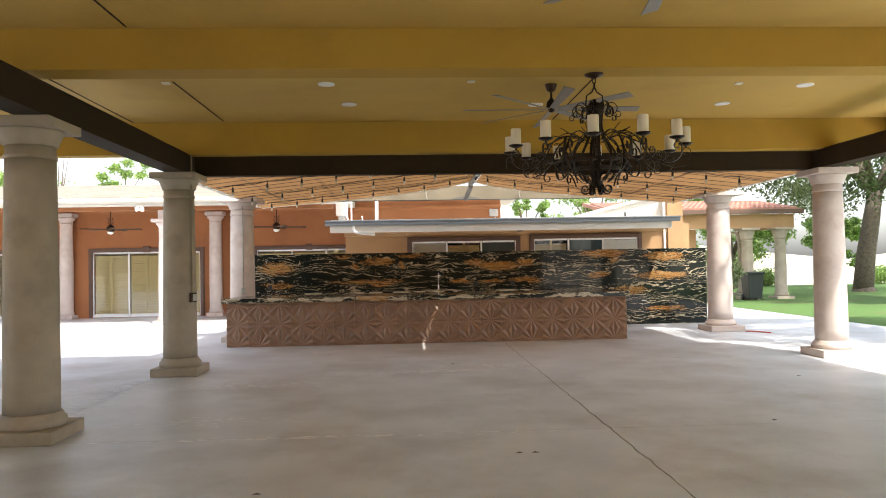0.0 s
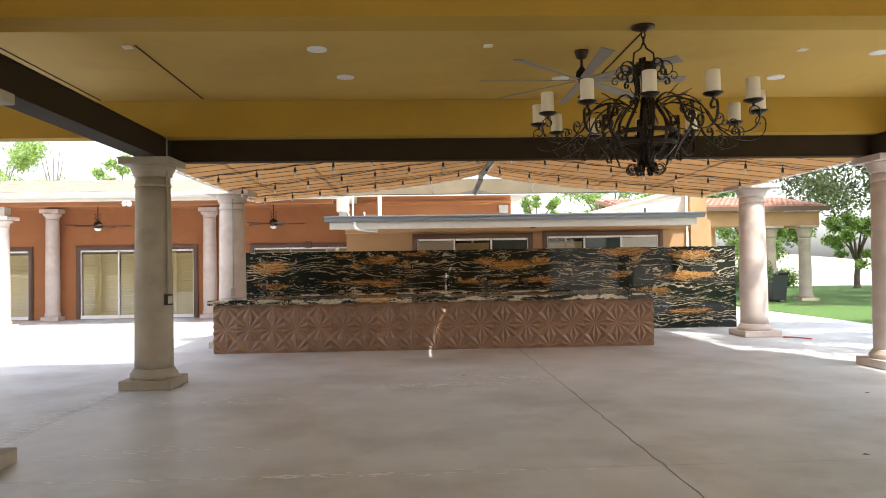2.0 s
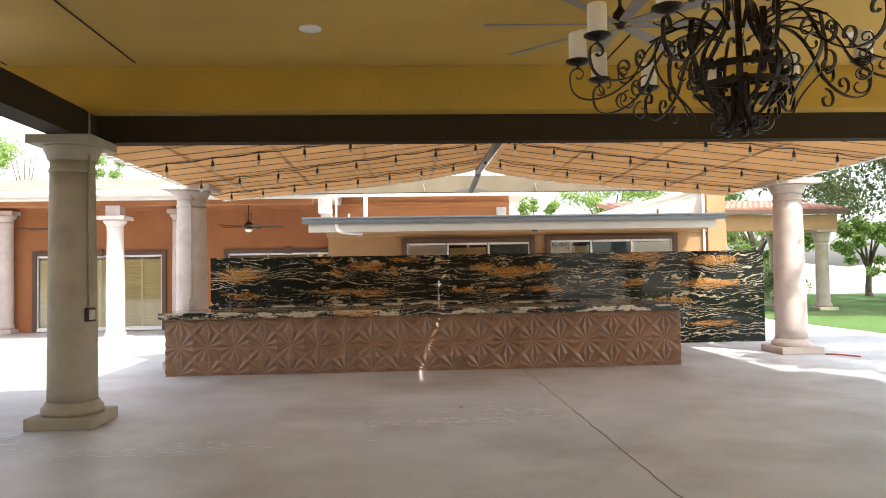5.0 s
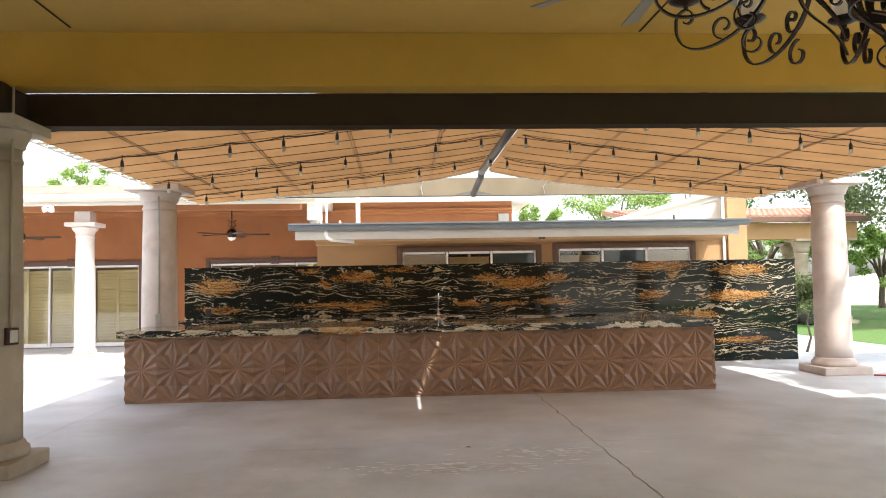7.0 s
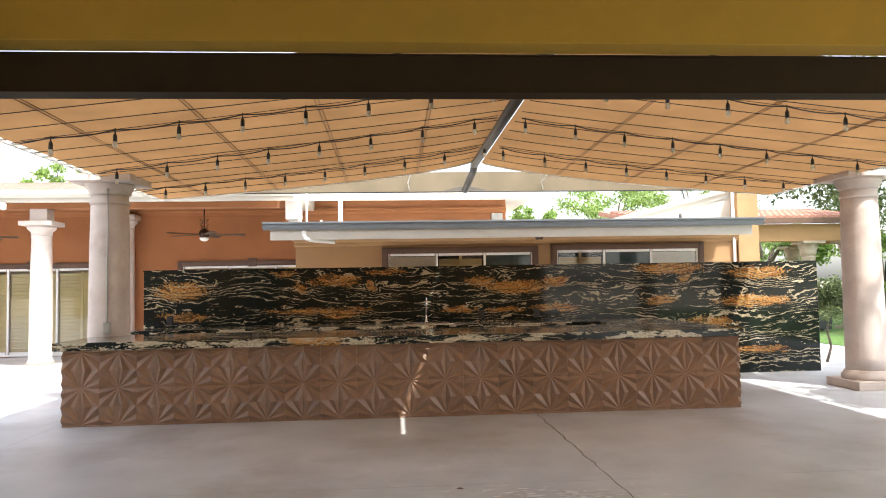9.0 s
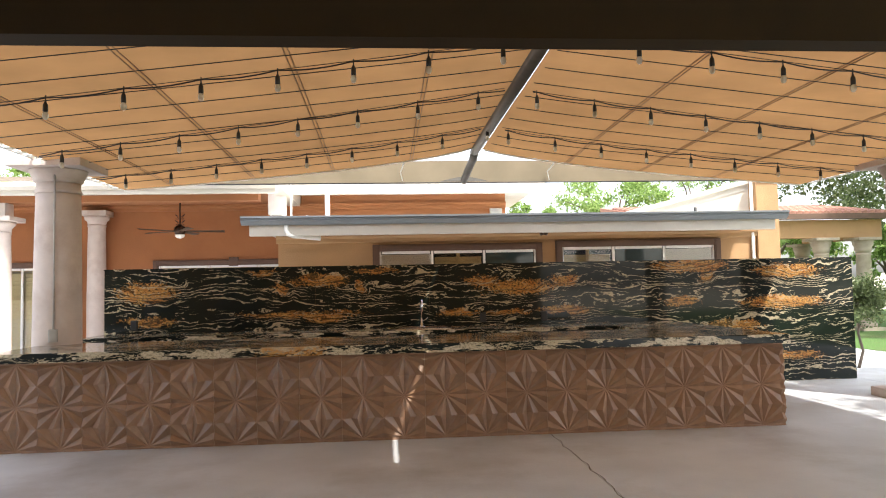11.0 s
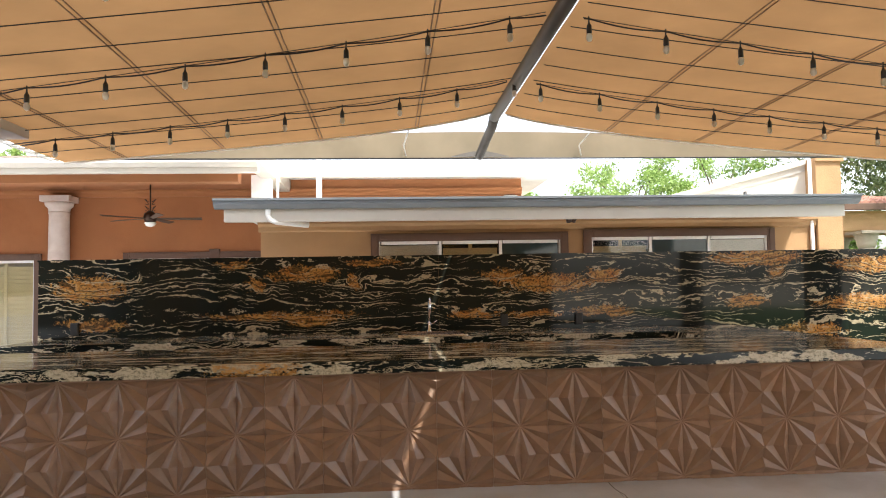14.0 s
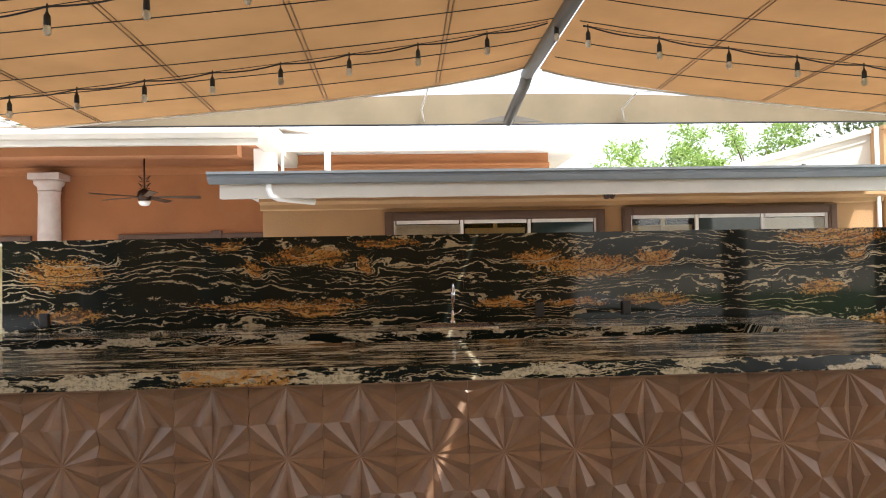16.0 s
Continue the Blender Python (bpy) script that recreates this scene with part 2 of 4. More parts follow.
M_GRANITE_TOP = granite_mat("black gold granite top", ((-0.91, 14.30, 0.36, 0.2),), 0.10, 0.515, (1.6, 0.9))
M_IRON = mat("wrought iron", (0.026, 0.018, 0.013), 0.36, 0.7, var=0.3, scale=30, bump=0.25, fine=120)
M_CANDLE = mat("ivory candle sleeve", (0.80, 0.74, 0.60), 0.6, var=0.05, bump=0.03)
M_BRONZE = mat("oil rubbed bronze", (0.05, 0.028, 0.018), 0.4, 0.7, var=0.2, scale=14)
M_BLADE = mat("grey fan blade", (0.24, 0.22, 0.20), 0.5, var=0.1, scale=8)
M_BLADE_DARK = mat("brown fan blade", (0.09, 0.055, 0.035), 0.5, var=0.15, scale=8)
M_WHITE = mat("white paint", (0.80, 0.79, 0.76), 0.6, var=0.04, scale=3, bump=0.05)
M_LENS = mat("frosted lamp glass", (0.85, 0.84, 0.80), 0.35, var=0.02, bump=0)
M_FABRIC = fabric_mat("tan shade cloth", (0.50, 0.283, 0.128), 0.13, 1.6)
M_FABRIC2 = fabric_mat("grey tan shade cloth", (0.25, 0.205, 0.14), 0.12, 2.0)
M_ROPE = mat("white lacing rope", (0.82, 0.80, 0.74), 0.8)
M_SEAM = mat("brown webbing", (0.33, 0.20, 0.11), 0.8)
M_STEEL = mat("galvanised pole", (0.13, 0.12, 0.105), 0.5, 0.4, var=0.15, scale=10)
M_BLACK = mat("black plastic", (0.015, 0.014, 0.013), 0.45, bump=0.02)
M_BULB = fabric_mat("milky bulb glass", (0.84, 0.80, 0.72), 0.6, 30)
M_TERRA = mat("terracotta stucco", (0.34, 0.138, 0.054), 0.9, var=0.07, scale=1.5, bump=0.25, fine=40, stain=(0.295, 0.116, 0.044), stain_scale=0.9)
M_TANWALL = mat("tan stucco", (0.39, 0.235, 0.115), 0.9, var=0.07, scale=1.5, bump=0.25, fine=40, stain=(0.33, 0.195, 0.095), stain_scale=0.9)
M_TRIM = mat("brown window trim", (0.115, 0.066, 0.045), 0.7, var=0.12, scale=6)
M_LOUVRE = mat("cream louvre", (0.58, 0.47, 0.235), 0.55, var=0.05, scale=6, bump=0.03)
M_GLASS = glass_mat("window glass", (0.97, 0.97, 0.95))
M_DARKGLASS_ROOM = mat("dark window glass and shaded room", (0.02, 0.035, 0.035), 0.05, bump=0)
M_GUTTER = mat("grey gutter metal", (0.15, 0.165, 0.175), 0.45, 0.3, var=0.08)
M_SHINGLE = mat("weathered tan shingle", (0.27, 0.225, 0.18), 0.9, var=0.25, scale=14, bump=0.4, fine=30, stain=(0.20, 0.165, 0.13), stain_scale=2.0)
M_CLAY = mat("clay roof tile", (0.40, 0.20, 0.145), 0.8, var=0.2, scale=8, bump=0.2, island=0.1)
M_ROOFMEM = mat("white roof membrane", (0.72, 0.71, 0.69), 0.8, var=0.08, scale=2)
M_CHROME = mat("chrome", (0.75, 0.75, 0.76), 0.12, 1.0, var=0.03, bump=0)
M_BARK = mat("oak bark", (0.14, 0.11, 0.085), 0.95, var=0.3, scale=9, bump=0.9, fine=22)
M_LEAF_OAK = leaf_mat("oak leaves", (0.055, 0.085, 0.03), (0.19, 0.24, 0.10))
M_LEAF_LIGHT = leaf_mat("bright leaves", (0.14, 0.25, 0.05), (0.40, 0.54, 0.18))
M_GRASS = mat("mown lawn", (0.08, 0.165, 0.032), 0.9, var=0.35, scale=18, bump=0.8, fine=160, stain=(0.12, 0.14, 0.045), stain_scale=0.5, stain_at=(0.52, 0.7))
# Tan earth, made paler so the far hills carry haze in their colour.
M_EARTH = mat("dry pale earth with haze", (0.58, 0.52, 0.42), 0.95, var=0.12, scale=0.4, bump=0.2, stain=(0.36, 0.33, 0.20), stain_scale=0.08)
M_BIN = mat("dark green bin plastic", (0.016, 0.022, 0.02), 0.5, var=0.1)
M_RED = mat("red hose", (0.50, 0.06, 0.035), 0.5)
M_GREYBOX = mat("grey metal box", (0.42, 0.41, 0.38), 0.5, 0.2)


# ---- mesh helpers ----
def box(x0, x1, y0, y1, z0, z1, bevel=0.0, bm=None):
    bm = bm or bmesh.new()
    r = bmesh.ops.create_cube(bm, size=1, matrix=Matrix.LocRotScale(((x0 + x1) / 2, (y0 + y1) / 2, (z0 + z1) / 2), None, (x1 - x0, y1 - y0, z1 - z0)))
    if bevel:
        edges = {e for v in r["verts"] for e in v.link_edges}
        bmesh.ops.bevel(bm, geom=list(edges), offset=bevel, segments=2, affect='EDGES', profile=0.5)
    return bm


def lathe(profile, seg=32, bm=None, at=(0, 0, 0)):
    """A turned body from (radius, height) pairs, closed at both ends."""
    bm = bm or bmesh.new()
    rings = []
    for r, z in profile:
        rings.append([bm.verts.new((at[0] + r * math.cos(2 * math.pi * i / seg), at[1] + r * math.sin(2 * math.pi * i / seg), at[2] + z)) for i in range(seg)])
    for a, b in zip(rings, rings[1:]):
        for i in range(seg):
            f = bm.faces.new((a[i], a[(i + 1) % seg], b[(i + 1) % seg], b[i]))
            f.smooth = True
    bm.faces.new(rings[0][::-1]), bm.faces.new(rings[-1])
    return bm


def tube(points, r, seg=8, bm=None, taper=None):
    """A round bar along points."""
    bm = bm or bmesh.new()
    pts = [Vector(p) for p in points]
    rings, side = [], None
    for i, p in enumerate(pts):
        d = (pts[min(i + 1, len(pts) - 1)] - pts[max(i - 1, 0)]).normalized()
        if side is None:
            side = d.orthogonal().normalized()
        side = (side - d * side.dot(d)).normalized()
        up = d.cross(side)
        rr = r if taper is None else r + (taper - r) * i / (len(pts) - 1)
        rings.append([bm.verts.new(p + rr * (math.cos(2 * math.pi * k / seg) * side + math.sin(2 * math.pi * k / seg) * up)) for k in range(seg)])
    for a, b in zip(rings, rings[1:]):
        for k in range(seg):
            bm.faces.new((a[k], a[(k + 1) % seg], b[(k + 1) % seg], b[k])).smooth = True
    bm.faces.new(rings[0][::-1]), bm.faces.new(rings[-1])
    return bm


def prism(outline, x0, x1, axis="x", bm=None):
    """A straight moulding: a closed outline (of two coordinates) drawn out along x or y."""
    bm = bm or bmesh.new()
    put = (lambda t, a, b: (t, a, b)) if axis == "x" else (lambda t, a, b: (a, t, b))
    A = [bm.verts.new(put(x0, a, b)) for a, b in outline]
    B = [bm.verts.new(put(x1, a, b)) for a, b in outline]
    k = len(outline)
    for i in range(k):
        bm.faces.new((A[i], A[(i + 1) % k], B[(i + 1) % k], B[i]))
    bm.faces.new(A[::-1]), bm.faces.new(B)
    bmesh.ops.recalc_face_normals(bm, faces=bm.faces)
    return bm


def mesh_of(name, bm, material):
    me = bpy.data.meshes.new(name)
    bm.to_mesh(me)
    bm.free()
    me.materials.append(material)
    return me


def part(name, bm, material, parent, label="", at=None):
    """One mesh object under a thing or under a part, in its parent's space."""
    ob = new(name, mesh_of(name, bm, material) if isinstance(bm, bmesh.types.BMesh) else bm)
    ob.parent = parent
    if at is not None:
        ob.matrix_basis = at if isinstance(at, Matrix) else Matrix.Translation(at)
    if label:
        tagged(ob, label)
    return ob


def thing(name, at, label, category, group="", kind=""):
    ob = new(name)
    ob.empty_display_size = 0.2
    ob.matrix_basis = at if isinstance(at, Matrix) else Matrix.Translation(at)
    return tagged(ob, label, category, group, kind)


def solid(name, bm, material, label, category, group="", kind="", at=(0, 0, 0)):
    ob = new(name, mesh_of(name, bm, material))
    ob.location = at
    return tagged(ob, label, category, group, kind)


def structure(name, bm, material, label=""):
    return solid(name, bm, material, label or name.replace("_", " "), name.split("_")[0], kind="structure")


# ---- the ground and the patio floor ----
ground = structure("ground", box(-400, 400, -300, 900, -0.6, -0.10), M_EARTH, "dry pale earth with haze reaching the hills")
floor = structure("floor", box(-24, 10.3, -12, 24.5, -0.3, -0.012), M_JOINT, "dirt-filled joints under the concrete patio slabs")

# ---- the open pavilion: ceiling, downstand beams, brown steel beams ----
ceiling = structure("ceiling", box(-9.0, 7.2, -2.2, 11.17, 3.68, 3.95), M_CEIL, "ochre plaster pavilion ceiling")
for y0, y1, z in ((10.9, 11.138, 3.21), (6.7, 7.03, 3.31), (2.2, 2.85, 3.31), (-2.2, -1.6, 3.31)):
    structure("trim", box(-9.0, 7.2, y0, y1, z, 3.68, 0.006), M_OCHRE, "ochre stucco ceiling downstand beam")
# Hidden ledge, added to stop a sun stripe between roof and canopy.
structure("trim", box(-9.0, 7.2, 11.172, 11.32, 3.78, 3.95), M_OCHRE, "hidden ochre ledge added to block sun through the roof gap")
structure("trim", box(-9.06, -9.0, -2.2, 11.0, 3.2, 3.95), M_OCHRE, "ochre roof edge")
structure("trim", box(7.2, 7.26, -2.2, 11.0, 3.2, 3.95), M_OCHRE, "ochre roof edge")


def brown_beam(x0, x1, y0, y1, z0, z1):
    t = thing("steel_beam", ((x0 + x1) / 2, (y0 + y1) / 2, z0), "dark brown painted steel beam resting on the column capitals", "beam", "pavilion beams")
    a, b, h = (x1 - x0) / 2, (y1 - y0) / 2, z1 - z0
    part("web", box(-a, a, -b, b, 0.012, h - 0.012, 0.004), M_BROWN, t)
    part("bottom_flange", box(-a - 0.01, a + 0.01, -b - 0.012, b + 0.012, 0, 0.012), M_BROWN, t)
    part("top_flange", box(-a - 0.01, a + 0.01, -b - 0.012, b + 0.012, h - 0.012, h), M_BROWN, t)
    return t


brown_beam(-3.34, 6.2, 11.19, 11.36, 2.93, 3.22)
brown_beam(-3.62, -3.36, -2.1, 11.34, 2.93, 3.22)
brown_beam(6.22, 6.46, -2.1, 11.34, 2.93, 3.22)
# thin dark reveals in the ceiling plaster
for x, y0, y1 in ((-2.81, 8.55, 10.8), (-4.12, 7.05, 10.85), (-2.6, 2.9, 6.66), (2.04, 7.05, 10.85)):
    structure("trim", box(x - 0.008, x + 0.008, y0, y1, 3.674, 3.684), M_BROWN, "dark reveal line in the ceiling plaster")


# Added out of view behind the camera; darkens what the granite reflects.
structure("wall_behind", box(-20, 7.3, -5.3, -5.0, -0.005, 3.7), M_TANWALL, "unseen tan wall added behind to keep the granite reflections dark")

# ---- columns ----
def column(name, x, y, h, r, plinth, material, label, group):
    t = thing(name, (x, y, 0), label, "column", group)
    p = plinth / 2
    part("plinth", box(-p, p, -p, p, 0, 0.12, 0.012), material, t)
    part("base_moulding", lathe([(r * 1.2, 0.12), (r * 1.24, 0.15), (r * 1.22, 0.19), (r * 1.12, 0.205), (r * 1.1, 0.23), (r * 1.02, 0.25)], 40), material, t)
    n, prof = 14, []
    for i in range(n + 1):
        u = i / n
        prof.append((r * (1 - 0.10 * u ** 1.8), 0.25 + u * (h - 0.25 - 0.36)))
    part("shaft", lathe(prof, 40), material, t)
    rt, z = r * 0.90, h - 0.36
    part("necking", lathe([(rt * 1.03, z), (rt * 1.06, z + 0.02), (rt * 1.03, z + 0.04), (rt * 0.99, z + 0.05), (rt * 0.99, z + 0.12)], 40), material, t)
    part("capital", lathe([(rt * 1.0, z + 0.12), (rt * 1.12, z + 0.14), (rt * 1.12, z + 0.16), (rt * 1.2, z + 0.2), (rt * 1.3, z + 0.25), (rt * 1.32, z + 0.27)], 40), material, t)
    q = rt * (1.72 if h > 2.95 else 1.5)
    part("abacus", box(-q, q, -q, q, h - 0.09, h, 0.008), material, t)
    return t


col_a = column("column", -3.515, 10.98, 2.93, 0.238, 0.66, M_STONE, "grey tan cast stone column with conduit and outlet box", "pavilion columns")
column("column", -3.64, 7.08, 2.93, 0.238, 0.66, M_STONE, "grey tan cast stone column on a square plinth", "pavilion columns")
column("column", 6.47, 11.25, 2.93, 0.238, 0.66, M_STONE_PALE, "pale cast stone column on a square plinth", "pavilion columns")
column("column", 6.62, 15.6, 3.0, 0.262, 0.74, M_STONE_PALE, "pale cast stone column carrying the shade canopy corner", "canopy columns")
col_e = column("column", -3.66, 15.6, 3.0, 0.258, 0.74, M_STONE_PALE, "pale cast stone column with conduit beside the bar", "canopy columns")


def conduit(col, ang, z0, z1, r):
    c, s = math.cos(radians(ang)), math.sin(radians(ang))
    part("conduit", tube([(c * r, s * r, z0 + 0.02), (c * r, s * r, (z0 + z1) / 2), (c * r, s * r, z1)], 0.011), M_GREYBOX if col is col_e else M_STONE, col, "thin electrical conduit")
    b = part("outlet_box", box(-0.045, 0.045, -0.03, 0.03, -0.07, 0.07, 0.006), M_GREYBOX if col is col_e else M_BRONZE, col, "small weatherproof outlet box", at=pose(c * (r + 0.01), s * (r + 0.01), z0, 0, 0, ang + 90))
    part("cover", box(-0.035, 0.035, -0.036, -0.03, -0.05, 0.05, 0.002), M_GREYBOX, b)


conduit(col_a, -28, 1.12, 3.2, 0.246)
conduit(col_e, -75, 1.05, 2.9, 0.264)


# ---- the bar ----
BAR_Y, BAR_X0, BAR_X1 = 14.32, -3.68, 4.15
bar = thing("bar_counter", (0, BAR_Y, 0), "long outdoor bar with chocolate relief tiles under a granite top", "bar")
part("body", box(BAR_X0 + 0.02, BAR_X1 - 0.02, 0.03, 0.9, 0, 0.85), M_TILE, bar)
part("side_body", box(3.3, BAR_X1 - 0.02, 0.9, 3.15, 0, 0.85), M_TILE, bar, "return of the bar towards the granite wall")


def star_tile(zlo, zhi, s=0.41):
    """Square relief tile with a folded star, cut off at zlo and zhi about its centre; it faces -y."""
    bm = bmesh.new()
    h = s / 2 - 0.0015
    k = 24

    def rim(a):
        c, q = math.cos(a), math.sin(a)
        f = h / max(abs(c), abs(q))
        return c * f, q * f
    centre = bm.verts.new((0, -0.006, 0))
    outer = []
    for i in range(k):
        x, z = rim(2 * math.pi * i / k)
        outer.append(bm.verts.new((x, (-0.004, -0.046, -0.008, -0.050, -0.008, -0.046)[i % 6], z)))
    for i in range(k):
        j = (i + 1) % k
        if i % 6 == 0:
            x, z = rim(2 * math.pi * i / k)
            apex = bm.verts.new((x * 0.6, -0.012, z * 0.6))
            bm.faces.new((centre, outer[j], apex)), bm.faces.new((centre, apex, outer[i - 1]))
            bm.faces.new((apex, outer[j], outer[i])), bm.faces.new((apex, outer[i], outer[i - 1]))
        elif i % 6 != 5:
            bm.faces.new((centre, outer[j], outer[i]))
    back = [bm.verts.new((v.co.x, 0.012, v.co.z)) for v in outer]
    for i in range(k):
        bm.faces.new((outer[i], outer[(i + 1) % k], back[(i + 1) % k], back[i]))
    bmesh.ops.recalc_face_normals(bm, faces=bm.faces)
    for z, s_ in ((zlo, -1), (zhi, 1)):
        if abs(z) < h:
            bmesh.ops.bisect_plane(bm, geom=bm.verts[:] + bm.edges[:] + bm.faces[:], plane_co=(0, 0, z), plane_no=(0, 0, s_), clear_outer=True)
    return bm


TILE = 0.41
rows_z = ((0.022, -0.02, 1), (0.427, -1, 1), (0.832, -1, 0.018))
tile_meshes = [mesh_of("tile", star_tile(lo, hi), M_TILE) for z, lo, hi in rows_z]
x = BAR_X0 + TILE / 2
while x + TILE / 2 < BAR_X1 + 0.01:
    for (z, lo, hi), me in zip(rows_z, tile_meshes):
        part("tile", me, None, bar, at=(x, 0.012, z))
    x += TILE
last = BAR_X1 - (x - TILE / 2)
for (z, lo, hi) in rows_z:
    bm = star_tile(lo, hi)
    bmesh.ops.bisect_plane(bm, geom=bm.verts[:] + bm.edges[:] + bm.faces[:], plane_co=(last - TILE / 2, 0, 0), plane_no=(1, 0, 0), clear_outer=True)
    part("tile", bm, M_TILE, bar, at=(x, 0.012, z))
# side face towards the lawn and towards the house
for sx, ang in ((BAR_X1, 90), (BAR_X0, -90)):
    for j in range(2 if ang < 0 else 7):
        for (z, lo, hi), me in zip(rows_z, tile_meshes):
            part("tile", me, None, bar, at=pose(sx - (0.058 if ang > 0 else -0.058), 0.24 + j * TILE, z, 0, 0, ang))

top = thing("worktop", (0, 0, 0.85), "polished black and gold granite bar top, a long U shape", "worktop")
part("front_slab", box(BAR_X0 - 0.09, BAR_X1 + 0.06, BAR_Y - 0.06, 15.66, 0, 0.092, 0.006), M_GRANITE_TOP, top)
part("side_slab", box(3.12, BAR_X1 + 0.06, 15.662, 17.44, 0, 0.092, 0.006), M_GRANITE_TOP, top)

back = thing("back_counter", (0, 16.6, 0), "lower back counter with relief tiles and dark open bays", "counter")
part("body", box(-3.75, 1.3, 0.04, 0.88, 0, 0.85), M_TILE, back)
part("open_bay_back", box(1.3, 3.3, 0.8, 0.88, 0, 0.85), M_BLACK, back)
for xx in (1.3, 2.0, 2.7, 3.26):
    part("bay_side", box(xx, xx + 0.03, 0.04, 0.8, 0, 0.85), M_BLACK, back)
part("shelf", box(1.33, 3.26, 0.1, 0.8, 0.4, 0.43), M_BLACK, back)
for xx in (1.5, 2.25):
    f = part("appliance_front", box(xx - 0.13, xx + 0.42, 0.02, 0.06, 0.45, 0.83, 0.006), M_STEEL, back, "dark steel appliance front")
    part("handle", tube([(xx - 0.06, -0.02, 0.78), (xx + 0.35, -0.02, 0.78)], 0.01), M_CHROME, f)
x = -3.75 + TILE / 2
while x < 1.2:
    for (z, lo, hi), me in zip(rows_z, tile_meshes):
        part("tile", me, None, back, at=(x, 0.03, z))
    x += TILE
btop = thing("worktop", (0, 0, 0.85), "polished granite back counter slab with the sink cut out", "worktop")
for x0, x1, y0, y1 in ((-3.8, 0.2, 16.52, 17.44), (0.2, 0.9, 16.52, 16.66), (0.2, 0.9, 17.2, 17.44), (0.9, 3.118, 16.52, 17.44)):
    part("slab", box(x0, x1, y0, y1, 0, 0.092), M_GRANITE_TOP, btop)
sink = thing("sink", (0.55, 16.93, 0.945), "bright steel drop-in bar sink", "sink")
for x0, x1, y0, y1, z0, z1 in ((-0.37, 0.37, -0.29, -0.25, -0.005, 0.012), (-0.37, 0.37, 0.25, 0.29, -0.005, 0.012), (-0.37, -0.33, -0.25, 0.25, -0.005, 0.012), (0.33, 0.37, -0.25, 0.25, -0.005, 0.012)):
    part("rim", box(x0, x1, y0, y1, z0, z1, 0.003), M_CHROME, sink)
part("bowl", box(-0.33, 0.33, -0.25, 0.25, -0.2, -0.19), M_CHROME, sink)
for x0, x1, y0, y1 in ((-0.335, -0.33, -0.25, 0.25), (0.33, 0.335, -0.25, 0.25), (-0.33, 0.33, -0.255, -0.25), (-0.33, 0.33, 0.25, 0.255)):
    part("bowl_side", box(x0, x1, y0, y1, -0.2, -0.005), M_CHROME, sink)
fau = thing("faucet", (0.55, 17.3, 0.942), "tall chrome gooseneck faucet at the bar sink", "faucet")
part("base", lathe([(0.03, 0), (0.03, 0.02), (0.018, 0.035), (0.016, 0.12)], 20), M_CHROME, fau)
arc = [(0, 0, 0.1), (0, 0, 0.3)] + [(0.0, -0.09 + 0.09 * math.cos(a), 0.3 + 0.09 * math.sin(a)) for a in np.linspace(0.2, math.pi, 10)] + [(0, -0.18, 0.22)]
part("spout", tube(arc, 0.013, 10), M_CHROME, fau)
part("lever", tube([(0.015, 0, 0.09), (0.05, 0, 0.1), (0.09, 0, 0.135)], 0.007), M_CHROME, fau)

gw = thing("granite_wall", (0, 17.52, 0), "tall polished black granite backsplash wall with gold and cream veins", "wall")
for x0, x1 in ((-3.86, -0.95), (-0.948, 0.68), (0.682, 3.9), (3.902, 7.12)):
    part("slab", box(x0, x1, -0.03, 0.0, 0.001, 1.815), M_GRANITE, gw)
part("core", box(-3.86, 7.12, 0.0, 0.16, 0, 1.80), M_TANWALL, gw, "stucco back of the wall")
part("cap", box(-3.87, 7.13, -0.035, 0.17, 1.815, 1.835), M_GRANITE, gw)
for xx in (-3.45, 1.45, 2.35):
    o = thing("wall_outlet", (xx, 17.49, 1.05), "black weatherproof outlet on the granite wall", "outlet", "bar outlets")
    part("box", box(-0.045, 0.045, -0.035, 0, -0.07, 0.07, 0.006), M_BLACK, o)
    part("lid", box(-0.04, 0.04, -0.045, -0.036, -0.06, 0.06, 0.004), M_BLACK, o)


# ---- ceiling fittings ----
def downlight(x, y):
    t = thing("downlight", (x, y, 3.68), "round white recessed ceiling downlight, unlit", "downlight", "ceiling downlights")
    bm = lathe([(0.075, -0.012), (0.098, -0.012), (0.1, -0.006), (0.1, 0.0), (0.075, 0.0)], 32)
    part("ring", bm, M_WHITE, t)
    part("lens", lathe([(0.076, -0.009), (0.076, -0.002)], 32), M_LENS, t)


for x, y in ((-0.9, 9.75), (-1.08, 8.69), (4.78, 8.85), (4.18, 9.85), (1.6, 9.85), (-1.0, 4.4), (4.7, 4.4)):
    downlight(x, y)
for x, y in ((0.62, 8.6), (3.9, 8.75), (-2.9, 8.6)):
    t = thing("ceiling_sensor", (x, y, 3.68), "small cream square ceiling speaker plate", "sensor", "ceiling plates")
    part("plate", box(-0.045, 0.045, -0.045, 0.045, -0.012, 0, 0.003), M_CANDLE, t)
    part("boss", lathe([(0.02, -0.02), (0.025, -0.012)], 16), M_CANDLE, t)


